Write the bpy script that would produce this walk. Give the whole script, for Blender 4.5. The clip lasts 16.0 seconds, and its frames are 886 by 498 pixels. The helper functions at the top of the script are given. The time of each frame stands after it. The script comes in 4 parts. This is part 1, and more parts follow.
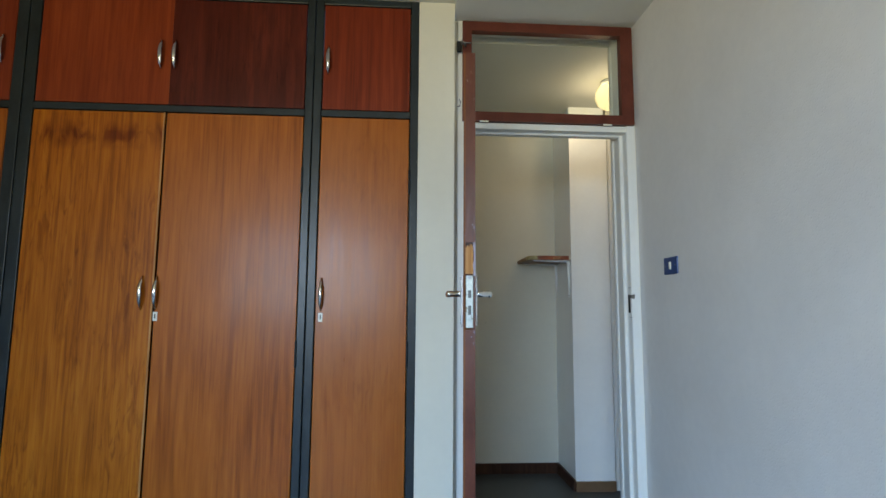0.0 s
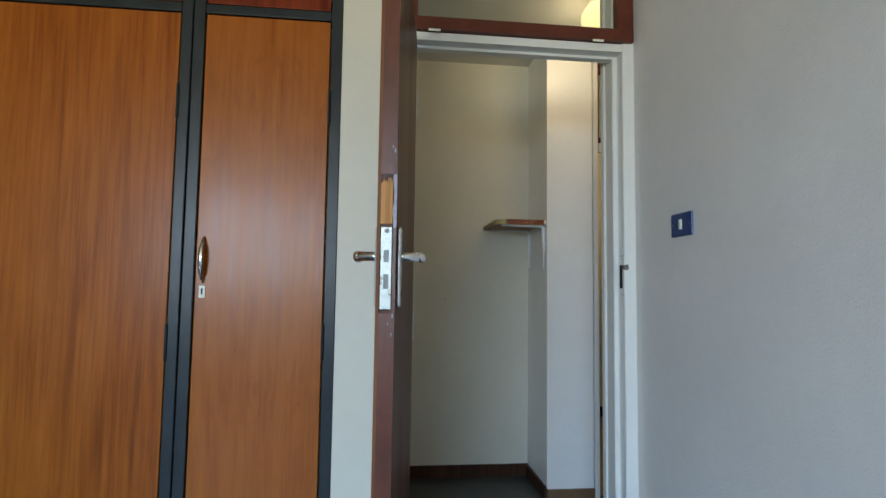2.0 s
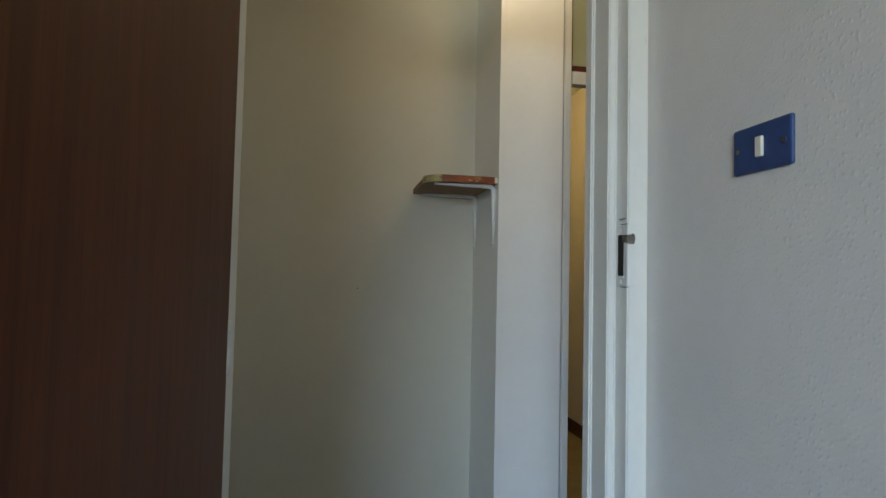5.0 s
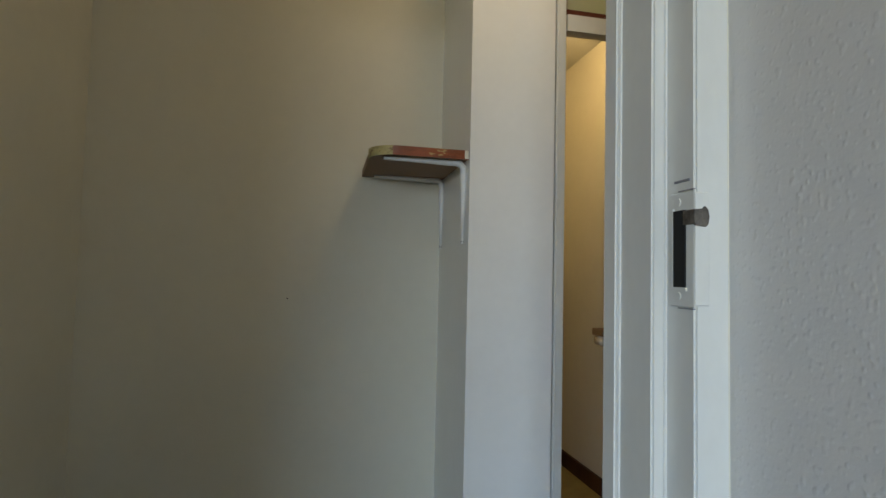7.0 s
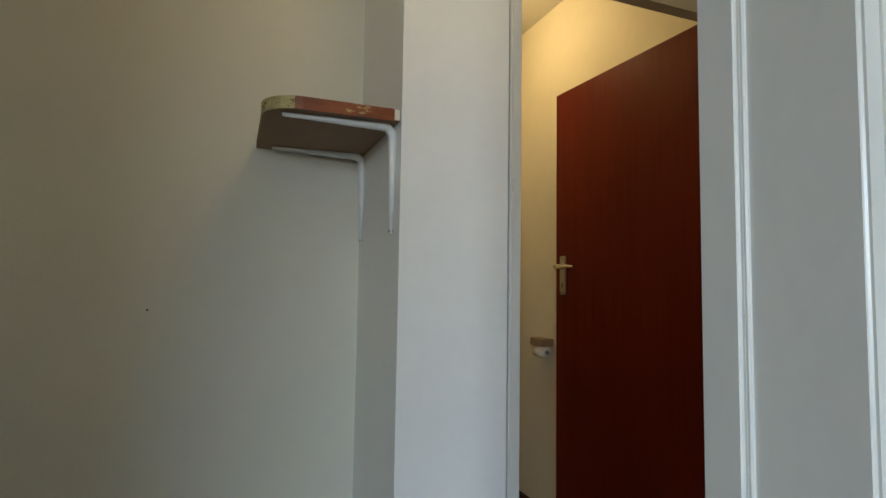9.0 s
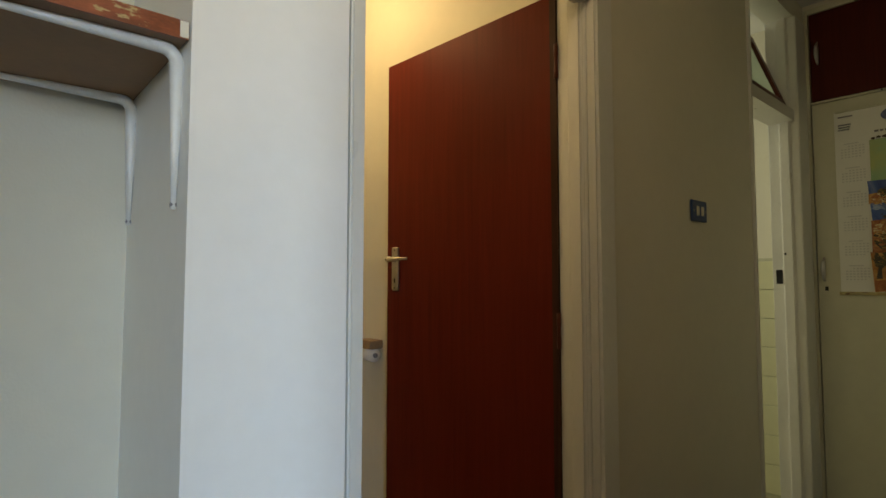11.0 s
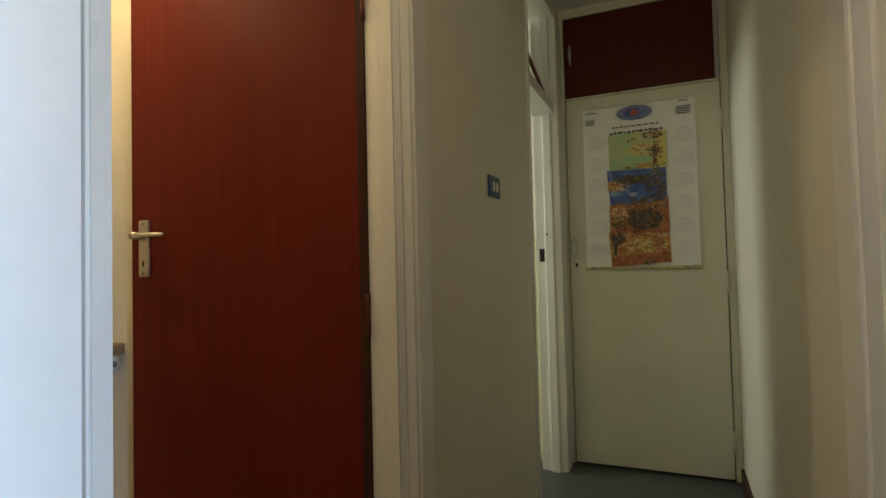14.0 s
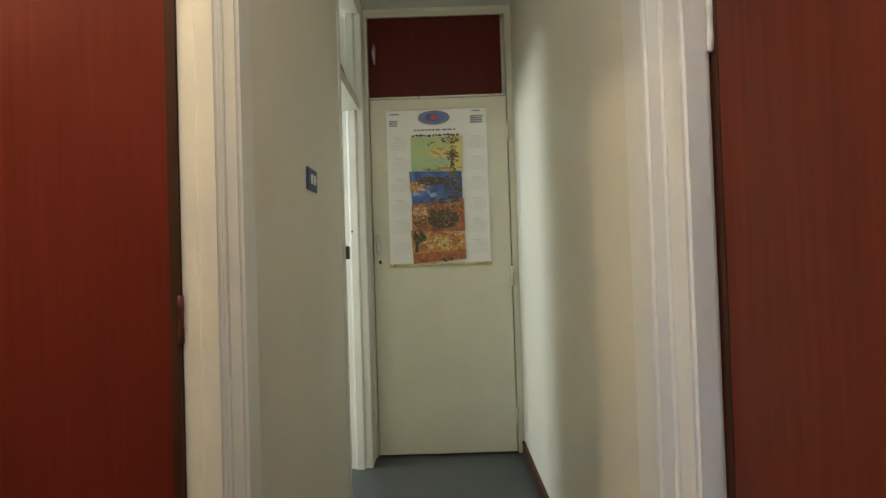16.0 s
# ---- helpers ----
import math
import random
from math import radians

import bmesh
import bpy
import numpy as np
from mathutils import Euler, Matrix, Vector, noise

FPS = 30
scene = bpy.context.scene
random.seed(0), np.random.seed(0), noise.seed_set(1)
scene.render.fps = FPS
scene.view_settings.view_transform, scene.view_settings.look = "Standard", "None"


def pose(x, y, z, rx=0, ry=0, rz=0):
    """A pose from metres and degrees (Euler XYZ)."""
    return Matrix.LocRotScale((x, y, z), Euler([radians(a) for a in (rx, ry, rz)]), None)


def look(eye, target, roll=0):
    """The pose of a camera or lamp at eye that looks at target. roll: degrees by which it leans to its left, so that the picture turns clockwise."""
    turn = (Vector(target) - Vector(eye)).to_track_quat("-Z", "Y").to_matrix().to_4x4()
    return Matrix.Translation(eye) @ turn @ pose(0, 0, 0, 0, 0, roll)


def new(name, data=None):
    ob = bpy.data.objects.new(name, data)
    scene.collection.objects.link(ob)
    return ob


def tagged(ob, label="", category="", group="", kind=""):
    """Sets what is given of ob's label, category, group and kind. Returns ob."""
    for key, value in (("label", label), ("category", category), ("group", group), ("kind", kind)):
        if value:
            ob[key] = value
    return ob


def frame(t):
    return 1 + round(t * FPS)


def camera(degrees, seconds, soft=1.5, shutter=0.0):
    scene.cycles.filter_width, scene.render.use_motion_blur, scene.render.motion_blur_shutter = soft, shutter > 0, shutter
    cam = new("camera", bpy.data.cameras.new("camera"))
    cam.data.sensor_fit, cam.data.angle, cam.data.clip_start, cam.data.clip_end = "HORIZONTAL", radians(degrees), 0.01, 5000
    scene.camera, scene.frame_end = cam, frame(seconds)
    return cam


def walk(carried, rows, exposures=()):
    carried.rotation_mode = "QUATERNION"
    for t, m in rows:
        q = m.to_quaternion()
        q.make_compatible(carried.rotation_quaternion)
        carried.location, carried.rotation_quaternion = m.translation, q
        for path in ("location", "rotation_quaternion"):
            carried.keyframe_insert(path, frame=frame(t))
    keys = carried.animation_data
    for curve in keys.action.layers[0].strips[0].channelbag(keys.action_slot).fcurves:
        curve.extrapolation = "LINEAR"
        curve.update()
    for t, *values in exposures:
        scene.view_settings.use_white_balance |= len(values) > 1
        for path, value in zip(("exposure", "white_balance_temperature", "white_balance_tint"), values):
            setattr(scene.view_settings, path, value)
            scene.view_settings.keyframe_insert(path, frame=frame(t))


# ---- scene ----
cam = camera(79.10, 16.0)
PATH = [
    (0.00, pose(-1.095, -2.557, 1.149, 96.53, -0.38, -3.68)),
    (0.50, pose(-1.018, -2.392, 1.158, 95.98, -0.37, -4.08)),
    (1.00, pose(-0.952, -2.253, 1.157, 95.33, -0.45, -4.52)),
    (1.50, pose(-0.926, -2.104, 1.140, 94.57, -0.60, -5.14)),
    (2.00, pose(-0.897, -1.912, 1.141, 94.02, -0.78, -6.22)),
    (2.50, pose(-0.853, -1.769, 1.139, 93.58, -0.89, -7.38)),
    (3.00, pose(-0.776, -1.610, 1.144, 92.97, -0.96, -8.03)),
    (3.50, pose(-0.703, -1.466, 1.148, 92.50, -1.07, -8.59)),
    (4.00, pose(-0.665, -1.320, 1.145, 92.23, -1.25, -9.16)),
    (6.50, pose(-0.452, -0.642, 1.147, 92.85, -1.02, -12.24)),
    (7.00, pose(-0.409, -0.519, 1.150, 92.94, -1.31, -12.49)),
    (7.50, pose(-0.407, -0.391, 1.154, 93.01, -1.31, -14.25)),
    (8.00, pose(-0.385, -0.295, 1.149, 93.19, -1.22, -15.99)),
    (10.50, pose(-0.255, 0.094, 1.130, 93.76, -0.18, -35.32)),
    (11.00, pose(-0.231, 0.165, 1.144, 93.30, -0.02, -41.20)),
    (11.50, pose(-0.231, 0.242, 1.140, 93.28, 0.53, -46.69)),
    (12.00, pose(-0.211, 0.276, 1.142, 92.89, 0.78, -50.89)),
    (12.50, pose(-0.178, 0.289, 1.131, 92.83, 1.00, -53.75)),
    (13.00, pose(-0.151, 0.340, 1.120, 92.60, 1.16, -57.34)),
    (13.50, pose(-0.124, 0.377, 1.118, 92.32, 1.33, -61.60)),
    (14.00, pose(-0.106, 0.409, 1.115, 91.81, 1.38, -66.59)),
    (14.50, pose(-0.103, 0.435, 1.113, 91.62, 1.45, -71.16)),
    (15.00, pose(-0.117, 0.451, 1.113, 91.43, 1.86, -76.50)),
    (15.50, pose(-0.095, 0.511, 1.112, 91.49, 1.80, -82.82)),
    (16.00, pose(-0.099, 0.540, 1.109, 91.08, 1.82, -89.65)),
]
EXPOSURES = [(0.0, -0.92, 7000, 12), (2.0, -0.97, 7300, 13), (4.0, -1.0, 7450, 12), (6.5, -0.96, 7800, 13), (8.0, -0.90, 7850, 13), (10.5, -0.45, 7800, 13), (11.0, -0.34, 7650, 13), (12.5, -0.24, 7050, 12), (13.5, -0.06, 6850, 13), (14.5, 0.54, 6250, 16), (15.2, 0.92, 5950, 19), (16.0, 1.21, 5750, 19)]
walk(cam, PATH, EXPOSURES)

# ---- world and lights ----
world = bpy.data.worlds.new("sky")
scene.world = world
world.use_nodes = True
wn = world.node_tree
sky = wn.nodes.new("ShaderNodeTexSky")
sky.sky_type = "NISHITA"
sky.sun_disc = False
sky.sun_elevation = radians(40)
sky.sun_rotation = radians(200)
wn.links.new(sky.outputs[0], wn.nodes["Background"].inputs[0])
wn.nodes["Background"].inputs[1].default_value = 0.12


def area_lamp(name, m, sx, sy, watts, colour, spread=180):
    d = bpy.data.lights.new(name, "AREA")
    d.shape, d.size, d.size_y, d.energy, d.color = "RECTANGLE", sx, sy, watts, colour
    d.spread = radians(spread)
    ob = new(name, d)
    ob.matrix_world = m
    return ob


def bulb_lamp(name, x, y, z, watts, colour, radius):
    d = bpy.data.lights.new(name, "POINT")
    d.energy, d.color, d.shadow_soft_size = watts, colour, radius
    ob = new(name, d)
    ob.location = (x, y, z)
    return ob


WARM = (1.0, 0.82, 0.56)
area_lamp("window_sky_light", look((-2.47, -5.30, 1.65), (-0.40, -1.3, -1.72)), 2.26, 1.35, 272, (0.335, 0.60, 1.0), 100)
area_lamp("window_ground_light", look((-2.47, -5.31, 1.65), (-0.65, -1.3, 5.3)), 2.26, 1.35, 126, (1.0, 0.89, 0.48), 115)
area_lamp("bathroom_window_light", look((2.5, 3.05, 1.8), (2.5, 1.0, 1.2)), 0.9, 0.7, 21, (0.94, 1.0, 0.84))
bulb_lamp("hall_bulb", 0.125, 0.55, 2.465, 8.0, WARM, 0.09)
bulb_lamp("toilet_bulb", 0.60, 2.00, 2.36, 12.5, (1.0, 0.74, 0.38), 0.05)


# ---- materials ----
def mat(name, base, rough=0.6, metal=0.0, var=0.06, scale=6.0, bump=0.0, bscale=120.0, coat=0.0, stretch=(1, 1, 1), chip=None, chips=0.66, spec=0.5):
    """Painted or plain surface: base colour with two scales of variation and a fine relief."""
    m = bpy.data.materials.new(name)
    m.use_nodes = True
    nt = m.node_tree
    L = nt.links.new
    b = nt.nodes["Principled BSDF"]
    b.inputs["Roughness"].default_value = rough
    b.inputs["Metallic"].default_value = metal
    b.inputs["Specular IOR Level"].default_value = spec
    b.inputs["Coat Weight"].default_value = coat
    tc = nt.nodes.new("ShaderNodeTexCoord")
    mp = nt.nodes.new("ShaderNodeMapping")
    mp.inputs["Scale"].default_value = stretch
    L(tc.outputs["Object"], mp.inputs[0])
    n1 = nt.nodes.new("ShaderNodeTexNoise")
    n1.inputs["Scale"].default_value = scale
    n1.inputs["Detail"].default_value = 6
    L(mp.outputs[0], n1.inputs["Vector"])
    n2 = nt.nodes.new("ShaderNodeTexNoise")
    n2.inputs["Scale"].default_value = scale * 9
    n2.inputs["Detail"].default_value = 3
    L(mp.outputs[0], n2.inputs["Vector"])
    add = nt.nodes.new("ShaderNodeMath")
    add.operation = "MULTIPLY_ADD"
    L(n2.outputs[0], add.inputs[0])
    add.inputs[1].default_value = 0.4
    L(n1.outputs[0], add.inputs[2])
    r = nt.nodes.new("ShaderNodeValToRGB")
    r.color_ramp.elements[0].position = 0.45
    r.color_ramp.elements[1].position = 0.95
    lo = [max(c * (1 - var), 0) for c in base]
    hi = [min(c * (1 + var), 1) for c in base]
    r.color_ramp.elements[0].color = (*lo, 1)
    r.color_ramp.elements[1].color = (*hi, 1)
    L(add.outputs[0], r.inputs[0])
    if chip:
        nc = nt.nodes.new("ShaderNodeTexNoise")
        nc.inputs["Scale"].default_value = 26
        nc.inputs["Detail"].default_value = 8
        nc.inputs["Roughness"].default_value = 0.68
        L(mp.outputs[0], nc.inputs["Vector"])
        st = nt.nodes.new("ShaderNodeMapRange")
        st.inputs[1].default_value, st.inputs[2].default_value = chips, chips + 0.02
        L(nc.outputs[0], st.inputs[0])
        mx = nt.nodes.new("ShaderNodeMix")
        mx.data_type = "RGBA"
        L(st.outputs[0], mx.inputs["Factor"])
        L(r.outputs[0], mx.inputs["A"])
        mx.inputs["B"].default_value = (*chip, 1)
        L(mx.outputs["Result"], b.inputs["Base Color"])
    else:
        L(r.outputs[0], b.inputs["Base Color"])
    rr = nt.nodes.new("ShaderNodeMapRange")
    rr.inputs[3].default_value = max(rough - 0.07, 0.02)
    rr.inputs[4].default_value = min(rough + 0.07, 1)
    L(n1.outputs[0], rr.inputs[0])
    L(rr.outputs[0], b.inputs["Roughness"])
    if bump:
        n3 = nt.nodes.new("ShaderNodeTexNoise")
        n3.inputs["Scale"].default_value = bscale
        n3.inputs["Detail"].default_value = 4
        L(mp.outputs[0], n3.inputs["Vector"])
        bp = nt.nodes.new("ShaderNodeBump")
        bp.inputs["Strength"].default_value = bump
        bp.inputs["Distance"].default_value = 0.004
        L(n3.outputs[0], bp.inputs["Height"])
        L(bp.outputs[0], b.inputs["Normal"])
    return m


def wood(name, dark, mid, light, rough=0.35, coat=0.3, grain=1.0, seed=0.0, fig=0.5, spec=0.14, ribbon=0.0, mottle=0.0, stain=0.0):
    """Varnished veneer with upright grain: broad cathedral bands, narrow streaks and pores."""
    m = bpy.data.materials.new(name)
    m.use_nodes = True
    nt = m.node_tree
    L = nt.links.new
    b = nt.nodes["Principled BSDF"]
    b.inputs["Coat Weight"].default_value = coat * 0.12
    b.inputs["Coat Roughness"].default_value = 0.15
    b.inputs["Specular IOR Level"].default_value = spec
    tc = nt.nodes.new("ShaderNodeTexCoord")
    oi = nt.nodes.new("ShaderNodeObjectInfo")
    off = nt.nodes.new("ShaderNodeVectorMath")
    off.operation = "MULTIPLY_ADD"
    off.inputs[1].default_value = (7.3, 3.1, 5.7)
    cmb = nt.nodes.new("ShaderNodeCombineXYZ")
    for i in range(3):
        L(oi.outputs["Random"], cmb.inputs[i])
    L(cmb.outputs[0], off.inputs[0])
    L(tc.outputs["Object"], off.inputs[2])

    def stretched(sx, sz, scale, detail, dist=0.0):
        mp = nt.nodes.new("ShaderNodeMapping")
        mp.inputs["Scale"].default_value = (sx, sx, sz)
        mp.inputs["Location"].default_value = (seed, seed, seed)
        L(off.outputs[0], mp.inputs[0])
        n = nt.nodes.new("ShaderNodeTexNoise")
        n.inputs["Scale"].default_value = scale
        n.inputs["Detail"].default_value = detail
        n.inputs["Distortion"].default_value = dist
        L(mp.outputs[0], n.inputs["Vector"])
        return n

    broad = stretched(1.0, 0.16, 7.0, 3, fig)
    streak = stretched(1.0, 0.045, 62.0, 6, 0.3)
    pore = stretched(1.0, 0.02, 210.0, 3)
    m1 = nt.nodes.new("ShaderNodeMath")
    m1.operation = "MULTIPLY_ADD"
    m1.inputs[1].default_value = 0.75 * grain
    L(streak.outputs[0], m1.inputs[0])
    sb = nt.nodes.new("ShaderNodeMath")
    sb.operation = "MULTIPLY"
    sb.inputs[1].default_value = 0.4
    L(broad.outputs[0], sb.inputs[0])
    L(sb.outputs[0], m1.inputs[2])
    m2 = nt.nodes.new("ShaderNodeMath")
    m2.operation = "MULTIPLY_ADD"
    m2.inputs[1].default_value = 0.35 * grain
    L(pore.outputs[0], m2.inputs[0])
    L(m1.outputs[0], m2.inputs[2])
    r = nt.nodes.new("ShaderNodeValToRGB")
    e = r.color_ramp.elements
    c = 0.2 + 0.55 * grain
    e[0].position, e[1].position = c - 0.17, c + 0.17
    e[0].color, e[1].color = (*dark, 1), (*light, 1)
    k = e.new(c)
    k.color = (*mid, 1)
    L(m2.outputs[0], r.inputs[0])
    colour = r.outputs[0]
    # dark ribbon streaks in clusters, then short wavy flecks
    for amount, fine, clump, tone in ((ribbon, stretched(1.0, 0.03, 30.0, 3, 0.5), stretched(1.0, 0.22, 3.2, 2, 0.8), (0.42, 0.30, 0.26)), (mottle, stretched(1.0, 0.17, 42.0, 5, 1.4), stretched(1.0, 0.5, 4.0, 3, 0.6), (0.48, 0.36, 0.30))):
        if not amount:
            continue
        fa, fb = nt.nodes.new("ShaderNodeMapRange"), nt.nodes.new("ShaderNodeMapRange")
        fa.inputs[1].default_value, fa.inputs[2].default_value = 0.50, 0.68
        fb.inputs[1].default_value, fb.inputs[2].default_value = 0.40, 0.62
        fb.inputs[4].default_value = amount
        L(fine.outputs[0], fa.inputs[0])
        L(clump.outputs[0], fb.inputs[0])
        fm = nt.nodes.new("ShaderNodeMath")
        fm.operation = "MULTIPLY"
        L(fa.outputs[0], fm.inputs[0])
        L(fb.outputs[0], fm.inputs[1])
        mix = nt.nodes.new("ShaderNodeMix")
        mix.data_type, mix.blend_type = "RGBA", "MULTIPLY"
        L(fm.outputs[0], mix.inputs["Factor"])
        L(colour, mix.inputs["A"])
        mix.inputs["B"].default_value = (*tone, 1)
        colour = mix.outputs["Result"]
    if stain:
        # a row of dark water stains at one height
        sep = nt.nodes.new("ShaderNodeSeparateXYZ")
        L(tc.outputs["Object"], sep.inputs[0])
        away = nt.nodes.new("ShaderNodeMath")
        away.operation = "SUBTRACT"
        away.inputs[1].default_value = stain
        L(sep.outputs[2], away.inputs[0])
        ab = nt.nodes.new("ShaderNodeMath")
        ab.operation = "ABSOLUTE"
        L(away.outputs[0], ab.inputs[0])
        near = nt.nodes.new("ShaderNodeMapRange")
        near.inputs[1].default_value, near.inputs[2].default_value = 0.015, 0.075
        near.inputs[3].default_value, near.inputs[4].default_value = 1.0, 0.0
        L(ab.outputs[0], near.inputs[0])
        patch = stretched(1.0, 0.6, 9.0, 5, 0.8)
        pm = nt.nodes.new("ShaderNodeMapRange")
        pm.inputs[1].default_value, pm.inputs[2].default_value = 0.46, 0.60
        L(patch.outputs[0], pm.inputs[0])
        both = nt.nodes.new("ShaderNodeMath")
        both.operation = "MULTIPLY"
        L(near.outputs[0], both.inputs[0])
        L(pm.outputs[0], both.inputs[1])
        mix = nt.nodes.new("ShaderNodeMix")
        mix.data_type, mix.blend_type = "RGBA", "MULTIPLY"
        L(both.outputs[0], mix.inputs["Factor"])
        L(colour, mix.inputs["A"])
        mix.inputs["B"].default_value = (0.45, 0.28, 0.22, 1)
        colour = mix.outputs["Result"]
    L(colour, b.inputs["Base Color"])
    rr = nt.nodes.new("ShaderNodeMapRange")
    rr.inputs[3].default_value, rr.inputs[4].default_value = rough - 0.08, rough + 0.12
    L(broad.outputs[0], rr.inputs[0])
    L(rr.outputs[0], b.inputs["Roughness"])
    bp = nt.nodes.new("ShaderNodeBump")
    bp.inputs["Strength"].default_value = 0.08
    bp.inputs["Distance"].default_value = 0.002
    L(streak.outputs[0], bp.inputs["Height"])
    L(bp.outputs[0], b.inputs["Normal"])
    return m


def textured_paint(name, base):
    """Roller-stippled wall paint with drips and ridges."""
    m = mat(name, base, 0.62, 0, 0.05, 3.0)
    nt = m.node_tree
    L = nt.links.new
    b = nt.nodes["Principled BSDF"]
    tc = nt.nodes.new("ShaderNodeTexCoord")
    mp = nt.nodes.new("ShaderNodeMapping")
    mp.inputs["Scale"].default_value = (1, 1, 0.8)
    L(tc.outputs["Object"], mp.inputs[0])
    fine = nt.nodes.new("ShaderNodeTexNoise")
    fine.inputs["Scale"].default_value, fine.inputs["Detail"].default_value = 240, 4
    blob = nt.nodes.new("ShaderNodeTexVoronoi")
    blob.feature = "SMOOTH_F1"
    blob.inputs["Scale"].default_value = 130
    wave = nt.nodes.new("ShaderNodeTexNoise")
    wave.inputs["Scale"].default_value = 13
    wave.inputs["Detail"].default_value = 4
    for n in (fine, blob, wave):
        L(mp.outputs[0], n.inputs["Vector"])
    ra = nt.nodes.new("ShaderNodeMapRange")
    ra.inputs[1].default_value, ra.inputs[2].default_value = 0.04, 0.34
    ra.inputs[3].default_value, ra.inputs[4].default_value = 1.0, 0.0
    L(blob.outputs["Distance"], ra.inputs[0])
    wm = nt.nodes.new("ShaderNodeMapRange")
    wm.inputs[1].default_value, wm.inputs[2].default_value = 0.32, 0.58
    wm.inputs[3].default_value, wm.inputs[4].default_value = 0.35, 1.0
    L(wave.outputs[0], wm.inputs[0])
    mu = nt.nodes.new("ShaderNodeMath")
    mu.operation = "MULTIPLY"
    L(ra.outputs[0], mu.inputs[0])
    L(wm.outputs[0], mu.inputs[1])
    fs = nt.nodes.new("ShaderNodeMath")
    fs.operation = "MULTIPLY"
    fs.inputs[1].default_value = 0.45
    L(fine.outputs[0], fs.inputs[0])
    ad = nt.nodes.new("ShaderNodeMath")
    L(mu.outputs[0], ad.inputs[0])
    L(fs.outputs[0], ad.inputs[1])
    bp = nt.nodes.new("ShaderNodeBump")
    bp.inputs["Strength"].default_value = 0.19
    bp.inputs["Distance"].default_value = 0.004
    L(ad.outputs[0], bp.inputs["Height"])
    L(bp.outputs[0], b.inputs["Normal"])
    return m


M_WALL = mat("cream_wall_paint", (0.69, 0.666, 0.565), 0.6, 0, 0.04, 2.5, 0.15, 160)
M_ROUGHWALL = textured_paint("stippled_wall_paint", (0.68, 0.665, 0.64))
M_CEIL = mat("ceiling_paint", (0.66, 0.66, 0.62), 0.8, 0, 0.03, 2, 0.1, 90)
M_GLOSS = mat("white_gloss_board", (0.86, 0.86, 0.83), 0.32, 0, 0.03, 4, 0.05, 60)
M_FRAME = mat("white_enamel_frame", (0.72, 0.72, 0.68), 0.3, 0, 0.05, 8, 0.05, 30, 0, (1, 1, 0.5), (0.40, 0.36, 0.28), 0.77)
M_ENDDOOR = mat("cream_gloss_door", (0.62, 0.61, 0.475), 0.35, 0, 0.05, 3, 0.06, 50)
M_ORANGE = wood("orange_veneer", (0.24, 0.060, 0.004), (0.37, 0.103, 0.006), (0.44, 0.140, 0.010), 0.34, 0.35, 1.0, 0.0, 0.9, 0.20, 0.3, 0.75, 1.945)
M_ORANGE2 = wood("red_orange_veneer", (0.24, 0.056, 0.006), (0.345, 0.091, 0.009), (0.41, 0.119, 0.013), 0.34, 0.35, 0.8, 11.0, 0.9, 0.20, 0.6, 0.2)
M_ORANGE3 = wood("smooth_orange_veneer", (0.27, 0.065, 0.006), (0.35, 0.094, 0.009), (0.40, 0.118, 0.013), 0.30, 0.5, 0.6, 14.0, 2.6, 0.26, 0.18, 0.3)
M_REDLIGHT = wood("bright_red_veneer", (0.17, 0.025, 0.008), (0.23, 0.038, 0.010), (0.28, 0.052, 0.013), 0.34, 0.35, 0.7, 17.0, 0.8, 0.16, 0.5, 0.2)
M_REDDARK = wood("deep_red_veneer", (0.060, 0.010, 0.006), (0.085, 0.014, 0.008), (0.125, 0.021, 0.010), 0.34, 0.35, 0.7, 19.0, 1.4, 0.16, 0.3, 0.6)
M_LIP = wood("brown_lipping", (0.10, 0.035, 0.014), (0.17, 0.062, 0.022), (0.24, 0.095, 0.035), 0.5, 0.0, 0.8, 2.0)
M_RED = wood("red_stained_veneer", (0.135, 0.020, 0.008), (0.19, 0.029, 0.010), (0.24, 0.042, 0.014), 0.34, 0.35, 0.8, 3.0, 0.7, 0.16, 0.7, 0.0)
M_LEAFDARK = wood("dark_stained_veneer", (0.066, 0.0195, 0.0075), (0.090, 0.0265, 0.0095), (0.112, 0.035, 0.012), 0.38, 0.0, 0.8, 5.0, 0.7, 0.16, 0.6, 0.0)
M_REDDOOR = wood("oxblood_veneer", (0.122, 0.0168, 0.0102), (0.138, 0.0192, 0.0115), (0.156, 0.0220, 0.0128), 0.40, 0.0, 0.8, 8.0, 0.9, 0.09, 0.3, 0.0)
M_LOCKER = wood("dark_locker_veneer", (0.074, 0.0100, 0.0058), (0.086, 0.0120, 0.0066), (0.098, 0.0150, 0.0078), 0.42, 0.3, 0.8, 4.0, 0.8, 0.12)
M_DOOR4 = wood("red_brown_veneer", (0.102, 0.0185, 0.0085), (0.122, 0.0225, 0.0098), (0.145, 0.029, 0.012), 0.42, 0.1, 0.8, 6.0, 0.9, 0.14, 0.4, 0.0)
M_BROWNSASH = mat("brown_sash_paint", (0.11, 0.028, 0.017), 0.4, 0, 0.25, 12, 0.15, 80, 0, (1, 1, 1), (0.5, 0.47, 0.42), 0.74, 0.25)
M_EDGE = mat("brown_edge_paint", (0.100, 0.027, 0.014), 0.36, 0, 0.3, 14, 0.2, 60, 0, (1, 1, 0.4), (0.42, 0.36, 0.33), 0.665, 0.3)
